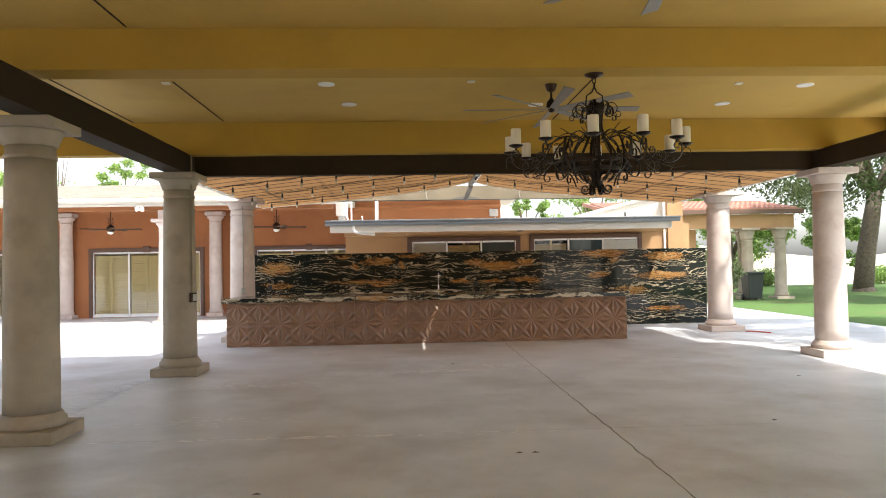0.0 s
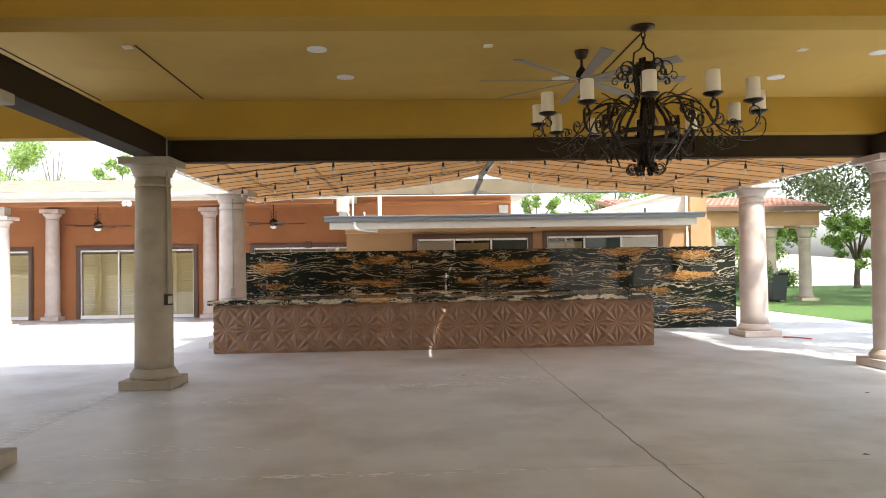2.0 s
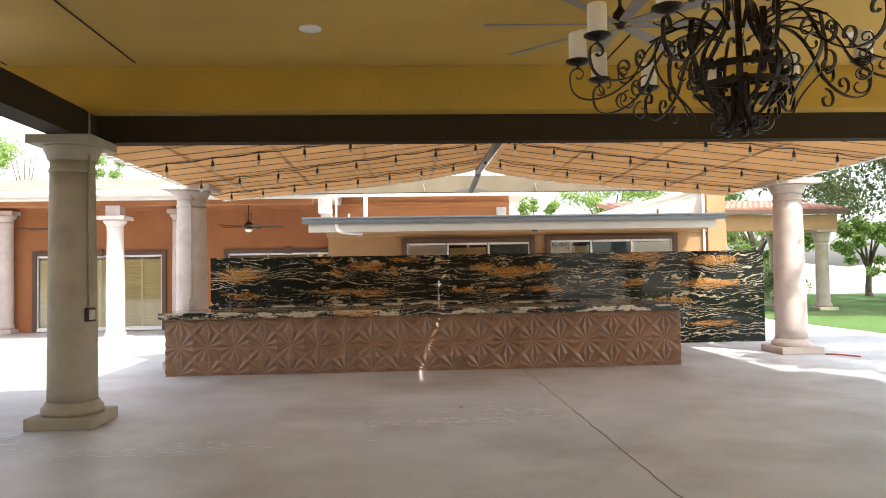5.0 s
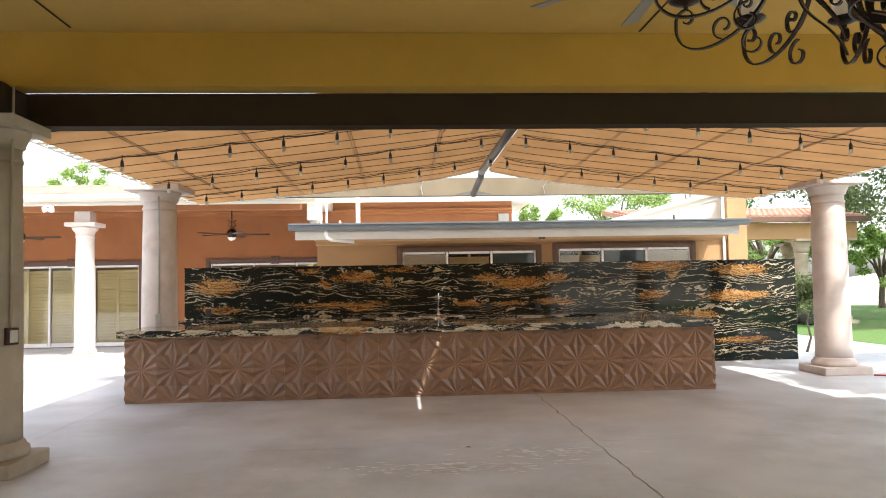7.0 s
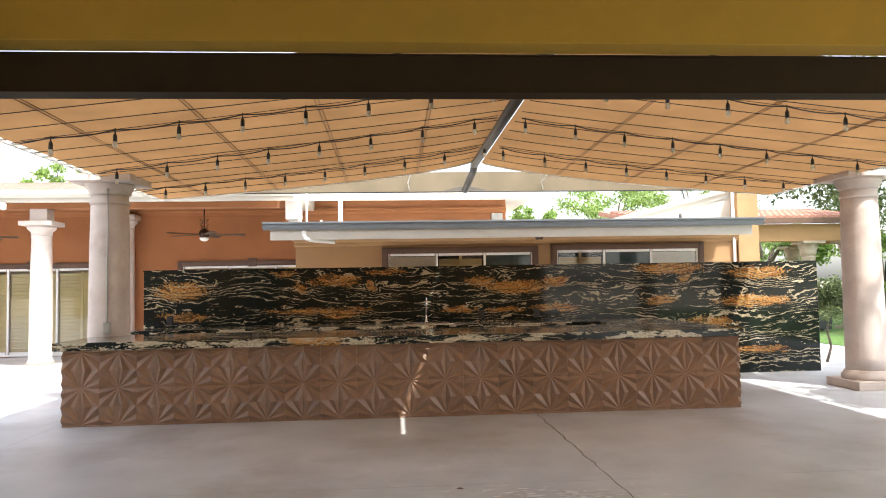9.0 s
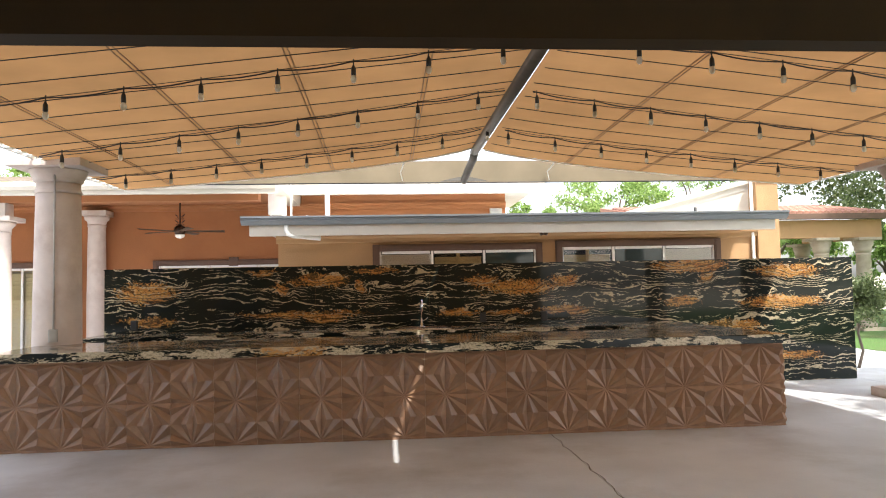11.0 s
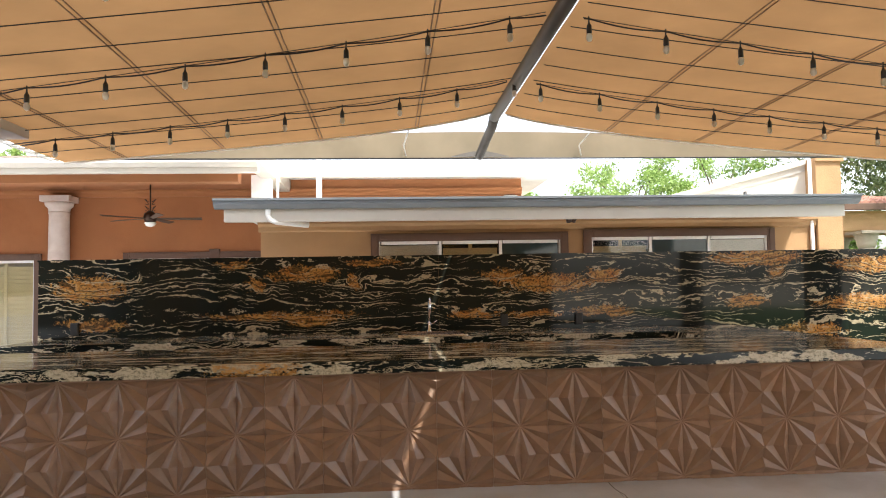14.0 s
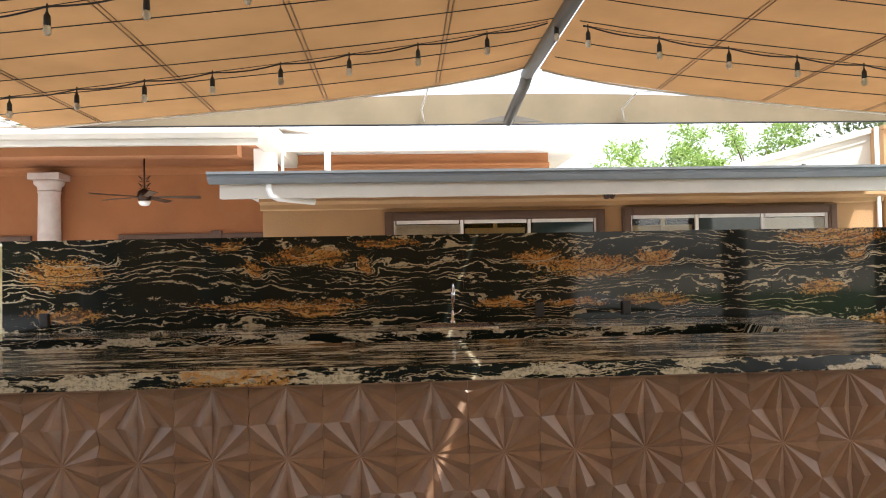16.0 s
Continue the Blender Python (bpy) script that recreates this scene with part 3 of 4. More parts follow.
def ceiling_fan(name, x, y, z, drop, blades, radius, width, blade_mat, label, lamp, group, turn=0.0, scrolls=False, girth=1.0):
    t = thing(name, (x, y, z), label, "ceiling fan", group)
    part("canopy", lathe([(0.02, -0.09), (0.05, -0.075), (0.07, -0.02), (0.075, 0)], 24), M_BRONZE, t)
    part("downrod", tube([(0, 0, -0.05), (0, 0, -drop)], 0.014, 12), M_BRONZE, t)
    part("motor", lathe([(0.04 * girth, -drop - 0.1 - 0.1 * girth), (0.1 * girth, -drop - 0.17 * girth), (0.12 * girth, -drop - 0.1), (0.1 * girth, -drop - 0.03), (0.05 * girth, -drop), (0.02, -drop + 0.02)], 28), M_BRONZE, t)
    if scrolls:
        for s in (-1, 1):
            for k in (0, 1):
                pts = [(s * (0.03 + 0.07 * u + 0.05 * math.sin(u * 6)), 0, -drop + 0.06 + k * 0.12 + 0.05 * math.sin(u * 5.5)) for u in np.linspace(0, 1, 14)]
                part("scroll", tube(pts, 0.006, 6), M_BRONZE, t)
    if lamp:
        part("lamp_bowl", lathe([(0.02, -drop - 0.27), (0.07, -drop - 0.255), (0.1, -drop - 0.21), (0.1, -drop - 0.19)], 24), M_LENS, t, "frosted glass lamp bowl")
    bm = bmesh.new()
    box(0.08, radius, -width / 2, width / 2, -0.005, 0.005, 0.004, bm)
    for v in bm.verts:
        u = (v.co.x - 0.08) / (radius - 0.08)
        v.co.y *= 0.55 + 0.45 * min(1, u * 1.6)
    bmesh.ops.rotate(bm, verts=bm.verts, cent=(0, 0, 0), matrix=Matrix.Rotation(radians(-14), 3, 'X'))
    me = mesh_of("blade", bm, blade_mat)
    for i in range(blades):
        part("blade", me, None, t, at=pose(0, 0, -drop - 0.12, 0, 0, turn + 360 * i / blades))
    return t


ceiling_fan("ceiling_fan", 1.6, 8.79, 3.68, 0.18, 8, 1.06, 0.13, M_BLADE, "dark bronze eight-bladed ceiling fan under the ochre ceiling", False, "pavilion fans", -1, girth=0.55)
ceiling_fan("ceiling_fan", 1.5, 4.42, 3.68, 0.18, 8, 1.06, 0.13, M_BLADE, "dark bronze eight-bladed ceiling fan under the ochre ceiling", False, "pavilion fans", 36, girth=0.55)


# ---- chandelier ----
def spiral(cx, cz, r0, r1, a0, a1, n=18):
    return [(cx + (r0 + (r1 - r0) * u) * math.cos(a0 + (a1 - a0) * u), 0, cz + (r0 + (r1 - r0) * u) * math.sin(a0 + (a1 - a0) * u)) for u in np.linspace(0, 1, n)]


def bez(p, n=16):
    p = [Vector((q[0], 0, q[1])) for q in p]
    return [tuple((1 - u) ** 3 * p[0] + 3 * u * (1 - u) ** 2 * p[1] + 3 * u * u * (1 - u) * p[2] + u ** 3 * p[3]) for u in np.linspace(0, 1, n)]


def strap(points, w, t, bm=None, tip=None):
    """A flat wrought band in the x-z plane: w across, t thick, drawn out to the width tip at its end."""
    bm = bm or bmesh.new()
    pts = [Vector(p) for p in points]
    rings = []
    for i, p in enumerate(pts):
        d = (pts[min(i + 1, len(pts) - 1)] - pts[max(i - 1, 0)]).normalized()
        nrm = Vector((-d.z, 0, d.x))
        ww = w if tip is None else w + (tip - w) * (i / (len(pts) - 1)) ** 2
        rings.append([bm.verts.new(p + nrm * (t / 2 * a) + Vector((0, ww / 2 * b, 0))) for a, b in ((-1, -1), (1, -1), (1, 1), (-1, 1))])
    for a, b in zip(rings, rings[1:]):
        for k in range(4):
            bm.faces.new((a[k], a[(k + 1) % 4], b[(k + 1) % 4], b[k]))
    bm.faces.new(rings[0][::-1]), bm.faces.new(rings[-1])
    return bm


def chandelier(x, y, z):
    t = thing("chandelier", (x, y, z), "large black wrought iron scroll chandelier with twelve ivory candle sleeves", "chandelier")
    part("ceiling_cup", lathe([(0.02, -0.045), (0.03, -0.035), (0.085, -0.016), (0.09, 0)], 24), M_BRONZE, t)
    for i in range(2):
        zc = -0.065 - 0.045 * i
        ring = [(0.014 * math.cos(a), 0.0, zc + 0.03 * math.sin(a)) for a in np.linspace(0, 2 * math.pi, 13)]
        if i % 2:
            ring = [(0, p[0], p[2]) for p in ring]
        part("chain_link", tube(ring, 0.005, 6), M_IRON, t)
    for s in (-1, 1):
        part("hook", tube([(s * 0.006, 0, -0.13), (s * 0.022, 0, -0.17), (s * 0.075, 0, -0.205), (s * 0.085, 0, -0.30)], 0.007, 6), M_IRON, t)
    part("stem", tube([(0, 0, -0.24), (0, 0, -0.6), (0, 0, -1.08)], 0.017, 10), M_IRON, t)
    part("crown_collar", lathe([(0.05, -0.39), (0.085, -0.36), (0.095, -0.32), (0.06, -0.28)], 20), M_IRON, t)
    for zc, r in ((-0.825, 0.235), (-0.91, 0.225)):
        ring = bmesh.new()
        band = [[ring.verts.new(((r + dr) * math.cos(a), (r + dr) * math.sin(a), zc + dz)) for dr, dz in ((-0.004, -0.017), (0.004, -0.017), (0.004, 0.017), (-0.004, 0.017))] for a in np.linspace(0, 2 * math.pi, 41)[:-1]]
        for i in range(40):
            for k in range(4):
                ring.faces.new((band[i][k], band[(i + 1) % 40][k], band[(i + 1) % 40][(k + 1) % 4], band[i][(k + 1) % 4]))
        part("ring_band", ring, M_IRON, t)
    # eight ribs: crown scroll, narrow waist, swelling cage, foot
    ribs = bmesh.new()
    strap(bez([(0.085, -0.27), (0.05, -0.52), (0.06, -0.50), (0.16, -0.62)]) + bez([(0.16, -0.62), (0.29, -0.74), (0.26, -0.88), (0.13, -0.985)])[1:], 0.026, 0.008, ribs)
    strap(spiral(0.155, -0.315, 0.075, 0.022, math.pi * 0.9, -math.pi * 1.5), 0.022, 0.006, ribs)
    strap(spiral(0.215, -0.37, 0.035, 0.012, 2.2, -4.0, 12), 0.018, 0.005, ribs)
    rib = mesh_of("rib", ribs, M_IRON)
    foot = bmesh.new()
    strap(bez([(0.04, -0.80), (0.045, -0.98), (0.03, -1.02), (0.065, -1.055)]), 0.022, 0.007, foot)
    strap(bez([(0.16, -0.90), (0.06, -0.93), (0.05, -0.99), (0.065, -1.04)]), 0.022, 0.007, foot)
    strap(spiral(0.112, -1.055, 0.052, 0.014, math.pi * 0.95, math.pi * 3.9, 22), 0.022, 0.006, foot)
    foot = mesh_of("foot_scroll", foot, M_IRON)
    arm = bmesh.new()
    strap(bez([(0.13, -0.60), (0.30, -0.46), (0.46, -0.58), (0.52, -0.72)]) + bez([(0.52, -0.72), (0.58, -0.86), (0.66, -0.80), (0.63, -0.735)], 10)[1:], 0.018, 0.007, arm)
    strap(spiral(0.605, -0.745, 0.028, 0.010, 0.3, 6.5, 12), 0.018, 0.005, arm)
    strap(bez([(0.50, -0.68), (0.58, -0.90), (0.93, -0.96), (0.90, -0.745)], 20), 0.018, 0.007, arm)
    strap(spiral(0.855, -0.745, 0.046, 0.014, 0.0, 5.6, 16), 0.018, 0.006, arm)
    strap(spiral(0.70, -0.81, 0.05, 0.014, -1.4, 4.6, 16), 0.016, 0.006, arm)
    strap(spiral(0.58, -0.90, 0.058, 0.016, 1.6, -4.4, 16), 0.016, 0.006, arm)
    tube([(0.855, 0, -0.705), (0.855, 0, -0.69), (0.855, 0, -0.676)], 0.010, 6, arm)
    bmesh.ops.scale(arm, vec=(0.945, 1, 1), verts=arm.verts)
    arm = mesh_of("arm", arm, M_IRON)
    twig = bmesh.new()
    tube(bez([(0.12, -0.56), (0.24, -0.50), (0.34, -0.56), (0.46, -0.62)], 10), 0.006, 5, twig)
    tube(bez([(0.22, -0.525), (0.27, -0.50), (0.29, -0.47), (0.33, -0.46)], 6), 0.005, 5, twig, 0.003)
    tube(bez([(0.32, -0.55), (0.37, -0.53), (0.40, -0.54), (0.44, -0.52)], 6), 0.005, 5, twig, 0.003)
    twig = mesh_of("twig", twig, M_IRON)
    drop = bmesh.new()
    strap(bez([(0.44, -0.60), (0.50, -0.86), (0.34, -0.82), (0.275, -1.01)], 20), 0.030, 0.007, drop, 0.012)
    strap(spiral(0.385, -0.66, 0.055, 0.015, 0.9, 6.9, 16), 0.022, 0.006, drop)
    strap(spiral(0.30, -0.80, 0.05, 0.014, 3.4, -2.4, 16), 0.018, 0.006, drop)
    bmesh.ops.scale(drop, vec=(0.92, 1, 1), verts=drop.verts)
    drop = mesh_of("scroll_leaf", drop, M_IRON)
    cup = mesh_of("candle_cup", lathe([(0.015, -0.022), (0.045, -0.012), (0.066, 0.0), (0.066, 0.006)], 20), M_IRON)
    sleeve = mesh_of("candle", lathe([(0.045, 0.006), (0.047, 0.015), (0.047, 0.15), (0.044, 0.154)], 20), M_CANDLE)
    for i in range(12):
        a = 30 * i + 14
        o = part("arm", arm, None, t, at=pose(0, 0, -0.035, 0, 0, a))
        part("candle_cup", cup, None, o, at=(0.808, 0, -0.67))
        part("candle", sleeve, None, o, "ivory candle sleeve" if i == 0 else "", at=(0.808, 0, -0.67))
        if i % 2:
            part("twig", twig, None, t, at=pose(0, 0, -0.05, 0, 0, a + 15))
    for i in range(8):
        part("rib", rib, None, t, at=pose(0, 0, -0.035, 0, 0, 45 * i + 20))
        part("foot_scroll", foot, None, t, at=pose(0, 0, -0.035, 0, 0, 45 * i + 10))
        part("scroll_leaf", drop, None, t, at=pose(0, 0, -0.035, 0, 0, 45 * i + 34))
    return t


chandelier(1.63, 6.93, 3.31)


# ---- shade canopy over the bar ----
RX, RZ = 1.38, 3.56
CX0, CX1, CY0, CY1 = -3.62, 6.42, 11.40, 17.45


def canopy_z(x, y):
    u = abs(x - RX) / (RX - CX0 if x < RX else CX1 - RX)
    v = (y - CY0) / (CY1 - CY0)
    return RZ - 0.025 - 0.57 * u - 0.09 * v * v * math.sin(math.pi * min(1.0, u) ** 0.6)


def hem_y(x):
    u = abs(x - RX) / (RX - CX0 if x < RX else CX1 - RX)
    return 17.32 + 0.24 * math.sqrt(u)


shade = thing("shade_canopy", (0, 0, 0), "tan shade cloth canopy laced to ropes over a central ridge pole", "canopy")
for nm, xa, xb in (("cloth", CX0, RX - 0.02), ("cloth", RX + 0.105, CX1)):
    bm = bmesh.new()
    nx, ny = 40, 30
    grid = []
    for i in range(nx + 1):
        row = []
        for j in range(ny + 1):
            px = xa + (xb - xa) * i / nx
            ye = hem_y(px)
            py = CY0 + (ye - CY0) * j / ny
            row.append(bm.verts.new((px, py, canopy_z(px, py) + 0.008 * noise.noise((px * 1.3, py * 1.3, 0)))))
        grid.append(row)
    for i in range(nx):
        for j in range(ny):
            bm.faces.new((grid[i][j], grid[i + 1][j], grid[i + 1][j + 1], grid[i][j + 1])).smooth = True
    part(nm, bm, M_FABRIC, shade)
part("ridge_pole", tube([(RX, CY0 - 0.02, RZ - 0.065), (RX, 14.5, RZ - 0.075), (RX, 17.52, RZ - 0.085)], 0.062, 16), M_STEEL, shade, "galvanised steel ridge pole")
# Dark bar and foot imitate the ridge pole's shadow on the end cloth.
shadow_bar = tube([(RX, 17.46, RZ - 0.09), (RX + 0.02, 17.8, RZ - 0.13), (RX, 18.3, RZ - 0.22), (RX - 0.04, 18.6, RZ - 0.35)], 0.06, 12)
part("strut", shadow_bar, M_STEEL, shade, "dark bar shaped like the ridge pole's shadow on the end cloth")
part("strut_foot", prism([(RX - 0.42, 3.205), (RX + 0.36, 3.205), (RX + 0.2, 3.245), (RX + 0.07, 3.27), (RX - 0.13, 3.27), (RX - 0.26, 3.245)], 18.56, 18.60, axis="y"), M_STEEL, shade)
for xx in (0.35, 2.75):
    part("tie_rope", tube([(xx, hem_y(xx), canopy_z(xx, hem_y(xx))), (xx + 0.02, 18.2, 3.46), (xx - 0.03, 18.6, 3.36), (xx, 18.62, 3.22)], 0.010, 6), M_ROPE, shade)
bm = bmesh.new()
grid = []
for i in range(61):
    px = -3.85 + (6.95 + 3.85) * i / 60
    u = abs(px - 1.5) / 5.4
    grid.append((bm.verts.new((px, 18.66, 3.2)), bm.verts.new((px, 18.62, 3.24 + 0.31 * max(0.0, 1 - u ** 2.2)))))
for a, b in zip(grid, grid[1:]):
    bm.faces.new((a[0], b[0], b[1], a[1])).smooth = True
part("end_cloth", bm, M_FABRIC2, shade, "grey tan end strip of cloth")
part("end_cable", tube([(-3.85, 18.66, 3.195), (1.5, 18.66, 3.195), (6.95, 18.66, 3.195)], 0.011, 6), M_BLACK, shade)
for sx in (-3.75, 6.8):
    part("stay", tube([(sx, 18.66, 3.2), (sx * 0.985, 15.6, 3.04)], 0.01, 6), M_STEEL, shade)
# webbing seams along the slope and tension wires across
for xs in (-2.93, -1.80, -0.675, 0.445, 2.73, 3.85, 4.98):
    for dx in (-0.018, 0.018):
        part("seam", tube([(xs + dx, yy, canopy_z(xs + dx, yy) - 0.003) for yy in np.linspace(CY0, hem_y(xs) - 0.02, 16)], 0.006, 5), M_SEAM, shade)
for k in range(12):
    yy = 11.62 + k * 0.478
    for xa, xb in ((CX0, RX - 0.05), (RX + 0.16, CX1)):
        part("tension_wire", tube([(xx, yy, canopy_z(xx, yy) - 0.018) for xx in np.linspace(xa, xb, 14)], 0.0042, 5), M_BLACK, shade)
# white lacing rope along the edges
for xe in (CX0, CX1):
    s = -1 if xe < 0 else 1
    part("edge_rope", tube([(xe + s * 0.14, yy, canopy_z(xe, yy) + 0.02) for yy in np.linspace(CY0, CY1 + 0.1, 12)], 0.013, 6), M_ROPE, shade, "white edge rope")
    zig = [(xe + s * (0.13 if i % 2 else -0.03), CY0 + i * 0.11, canopy_z(xe, CY0 + i * 0.11) + (0.02 if i % 2 else -0.015)) for i in range(56)]
    part("lacing", tube(zig, 0.008, 5), M_ROPE, shade)
part("hem_rope", tube([(xx, hem_y(xx), canopy_z(xx, hem_y(xx)) - 0.01) for xx in np.linspace(CX0, RX - 0.03, 30)], 0.012, 6), M_ROPE, shade)
part("hem_rope", tube([(xx, hem_y(xx), canopy_z(xx, hem_y(xx)) - 0.01) for xx in np.linspace(RX + 0.13, CX1, 30)], 0.012, 6), M_ROPE, shade)

# ---- string lights ----
socket = mesh_of("socket", lathe([(0.006, 0.0), (0.010, -0.015), (0.019, -0.03), (0.021, -0.085), (0.016, -0.09)], 12), M_BLACK)
globe = mesh_of("bulb", lathe([(0.012, -0.085), (0.022, -0.105), (0.024, -0.125), (0.017, -0.145), (0.004, -0.152)], 12), M_BULB)


def string_light(xa, xb, ya, yb, first, count, step, sag=0.022):
    """A festoon cable from (xa, ya) to (xb, yb): short loops of cable between the sockets."""
    base = Vector((xa, ya, canopy_z(xa, ya)))
    t = thing("string_light", base, "black cable of unlit clear festoon bulbs under the canopy", "string lights", "festoon strings")

    def point(xx, drop):
        yy = ya + (yb - ya) * (xx - xa) / (xb - xa)
        return Vector((xx, yy, canopy_z(xx, yy) - drop)) - base
    hooks = [first + i * step * (1 if xb > xa else -1) for i in range(count)]
    n = 90
    pts = []
    for i in range(n + 1):
        xx = xa + (xb - xa) * i / n
        pts.append(point(xx, 0.030 + sag * abs(math.sin(math.pi * (xx - first) / step))))
    part("cable", tube(pts, 0.0060, 6), M_BLACK, t)
    part("cable", tube([point(xa + (xb - xa) * i / 30, 0.022) + Vector((0, 0.012, 0)) for i in range(31)], 0.0032, 5), M_BLACK, t)
    for hx in hooks:
        part("hanger", tube([point(hx, 0.012), point(hx, 0.035), point(hx, 0.062)], 0.006, 5), M_BLACK, t)
        b = part("socket", socket, None, t, at=point(hx, 0.055))
        part("bulb", globe, None, b)


# per string: ends, first bulb, number of bulbs and their spacing
for xa, xb, ya, yb, first, count, step in ((CX0 + 0.12, RX - 0.1, 12.98, 12.78, -3.21, 8, 0.605), (CX0 + 0.12, RX - 0.1, 14.78, 14.20, -3.26, 8, 0.61), (CX0 + 0.12, RX - 0.1, 16.35, 15.95, -3.17, 9, 0.565),
                                           (RX + 0.2, CX1 - 0.12, 12.62, 12.75, 2.10, 7, 0.61), (RX + 0.2, CX1 - 0.12, 14.26, 14.55, 1.62, 8, 0.61), (RX + 0.2, CX1 - 0.12, 15.98, 16.2, 1.62, 8, 0.605)):
    string_light(xa, xb, ya, yb, first, count, step)


# ---- windows with a brown surround ----
def window_unit(name, x0, x1, y, z0, z1, label, panes, trim=0.13, louvre=True, dark=(), blind=(), key=True):
    """Sliding window in a wall whose face is at y; it looks towards -y."""
    t = thing(name, ((x0 + x1) / 2, y, z0), label, "window", kind="structure")
    a, h = (x1 - x0) / 2, z1 - z0
    for nm, q in (("trim", (-a, -a + trim, 0, h)), ("trim", (a - trim, a, 0, h)), ("trim", (-a + trim, a - trim, h - trim, h))):
        part(nm, box(q[0], q[1], -0.06, 0.0, q[2], q[3], 0.006), M_TRIM, t, "brown stucco surround")
        part(nm, box(q[0] + 0.03, q[1] - 0.03, -0.075, -0.06, q[2] + (0.03 if q[2] else 0), q[3] - 0.03, 0.004), M_TRIM, t)
    if key:
        part("keystone", box(-0.1, 0.1, -0.09, -0.0, h - trim - 0.02, h + 0.05, 0.008), M_TRIM, t)
    i0, i1, top_ = -a + trim, a - trim, h - trim
    w = (i1 - i0) / panes
    for k in range(panes):
        l, r = i0 + k * w, i0 + (k + 1) * w
        f = part("window_frame", box(l, l + 0.022, -0.03, 0.02, 0.04, top_), M_WHITE, t)
        part("stile", box(r - 0.022, r, -0.03, 0.02, 0.04, top_), M_WHITE, f)
        part("rail", box(l + 0.04, r - 0.04, -0.03, 0.02, top_ - 0.05, top_), M_WHITE, f)
        part("rail", box(l + 0.04, r - 0.04, -0.03, 0.02, 0.04, 0.1), M_WHITE, f)
        g = part("pane", box(l + 0.04, r - 0.04, -0.008, -0.002, 0.1, top_ - 0.05), M_GLASS if k not in dark else M_DARKGLASS_ROOM, f)
        g.visible_shadow = False
        if k in blind:
            part("blind", box(l + 0.023, r - 0.023, 0.03, 0.036, 0.1, top_ - 0.06), M_WHITE, f, "white roller blind pulled down")
        elif louvre and k not in dark:
            slats = int((top_ - 0.2) / 0.085)
            bm = bmesh.new()
            box(-(w / 2 - 0.05), w / 2 - 0.05, -0.055, 0.055, -0.005, 0.005, 0, bm)
            bmesh.ops.rotate(bm, verts=bm.verts, cent=(0, 0, 0), matrix=Matrix.Rotation(radians(-58), 3, 'X'))
            me = mesh_of("slat", bm, M_LOUVRE)
            for s in range(slats):
                part("slat", me, None, f, at=((l + r) / 2, 0.06, 0.14 + s * 0.085))
            part("shutter_stile", box((l + r) / 2 - 0.03, (l + r) / 2 + 0.03, 0.02, 0.035, 0.1, top_ - 0.05), M_LOUVRE, f)
    part("window_sill", box(i0, i1, -0.07, 0.02, 0, 0.04, 0.005), M_WHITE, t)
    return t


def wall_with_holes(name, x0, x1, y0, y1, z0, z1, holes, material, label):
    """A wall along x with rectangular openings that go through it."""
    wall = thing(name, (0, 0, 0), label, "wall", kind="structure")
    xs = x0

    def panel(*q):
        part("panel", box(*q), material, wall)
    for hx0, hx1, hz0, hz1 in sorted(holes):
        if hx0 > xs:
            panel(xs, hx0, y0, y1, z0, z1)
        if hz0 > z0:
            panel(hx0, hx1, y0, y1, z0, hz0)
        if hz1 < z1:
            panel(hx0, hx1, y0, y1, hz1, z1)
        xs = hx1
    panel(xs, x1, y0, y1, z0, z1)
    return wall


# ---- terracotta house with a porch ----
HY = 23.9
wins = ((-16.2, -11.74, 0.02, 2.24), (-10.45, -6.78, 0.02, 2.24), (-5.2, -1.6, 0.02, 2.24))
wall_with_holes("wall_house", -24, 2.92, HY, HY + 0.25, -0.02, 3.75, [(a + 0.12, b - 0.12, c, d - 0.12) for a, b, c, d in wins], M_TERRA, "terracotta stucco house wall under the porch")
structure("wall_house_back", box(-24, 2.92, HY + 1.2, HY + 1.3, -0.02, 3.75), M_LOUVRE, "pale room wall behind the shutters")
for i, (a, b, c, d) in enumerate(wins):
    window_unit("window_%d" % (i + 1), a, b, HY, c, d, "sliding glass door with cream louvre shutters and a brown surround", 3)
structure("trim", prism([(HY, 3.36), (HY - 0.05, 3.36), (HY - 0.07, 3.42), (HY - 0.12, 3.46), (HY - 0.12, 3.5), (HY, 3.5)], -24, 2.92), M_TERRA, "terracotta cornice along the house wall")
structure("trim", box(-24, -2.0, 20.95, HY, 3.5, 3.56), M_TERRA, "terracotta porch ceiling")
structure("trim", box(-24, -2.3, 20.72, 21.0, 3.2, 3.5), M_TERRA, "porch edge beam")
porch = thing("porch_roof", (0, 0, 0), "low-pitched shingle porch roof with a white fascia", "roof", kind="structure")
part("fascia", box(-24, -1.9, 20.30, 20.42, 3.28, 3.50, 0.01), M_CREAM, porch)
part("gutter", prism([(20.3, 3.5), (20.18, 3.5), (20.16, 3.42), (20.22, 3.36), (20.3, 3.36)], -24, -1.9), M_CREAM, porch)
part("soffit", box(-24, -1.9, 20.42, 20.95, 3.46, 3.5), M_CREAM, porch)
for k in range(16):
    y0, z0 = 20.2 + k * 0.36, 3.51 + k * 0.062
    part("shingle_course", prism([(y0, z0), (y0 + 0.39, z0 + 0.067), (y0 + 0.39, z0 + 0.082), (y0, z0 + 0.022)], -24, -1.9), M_SHINGLE, porch)
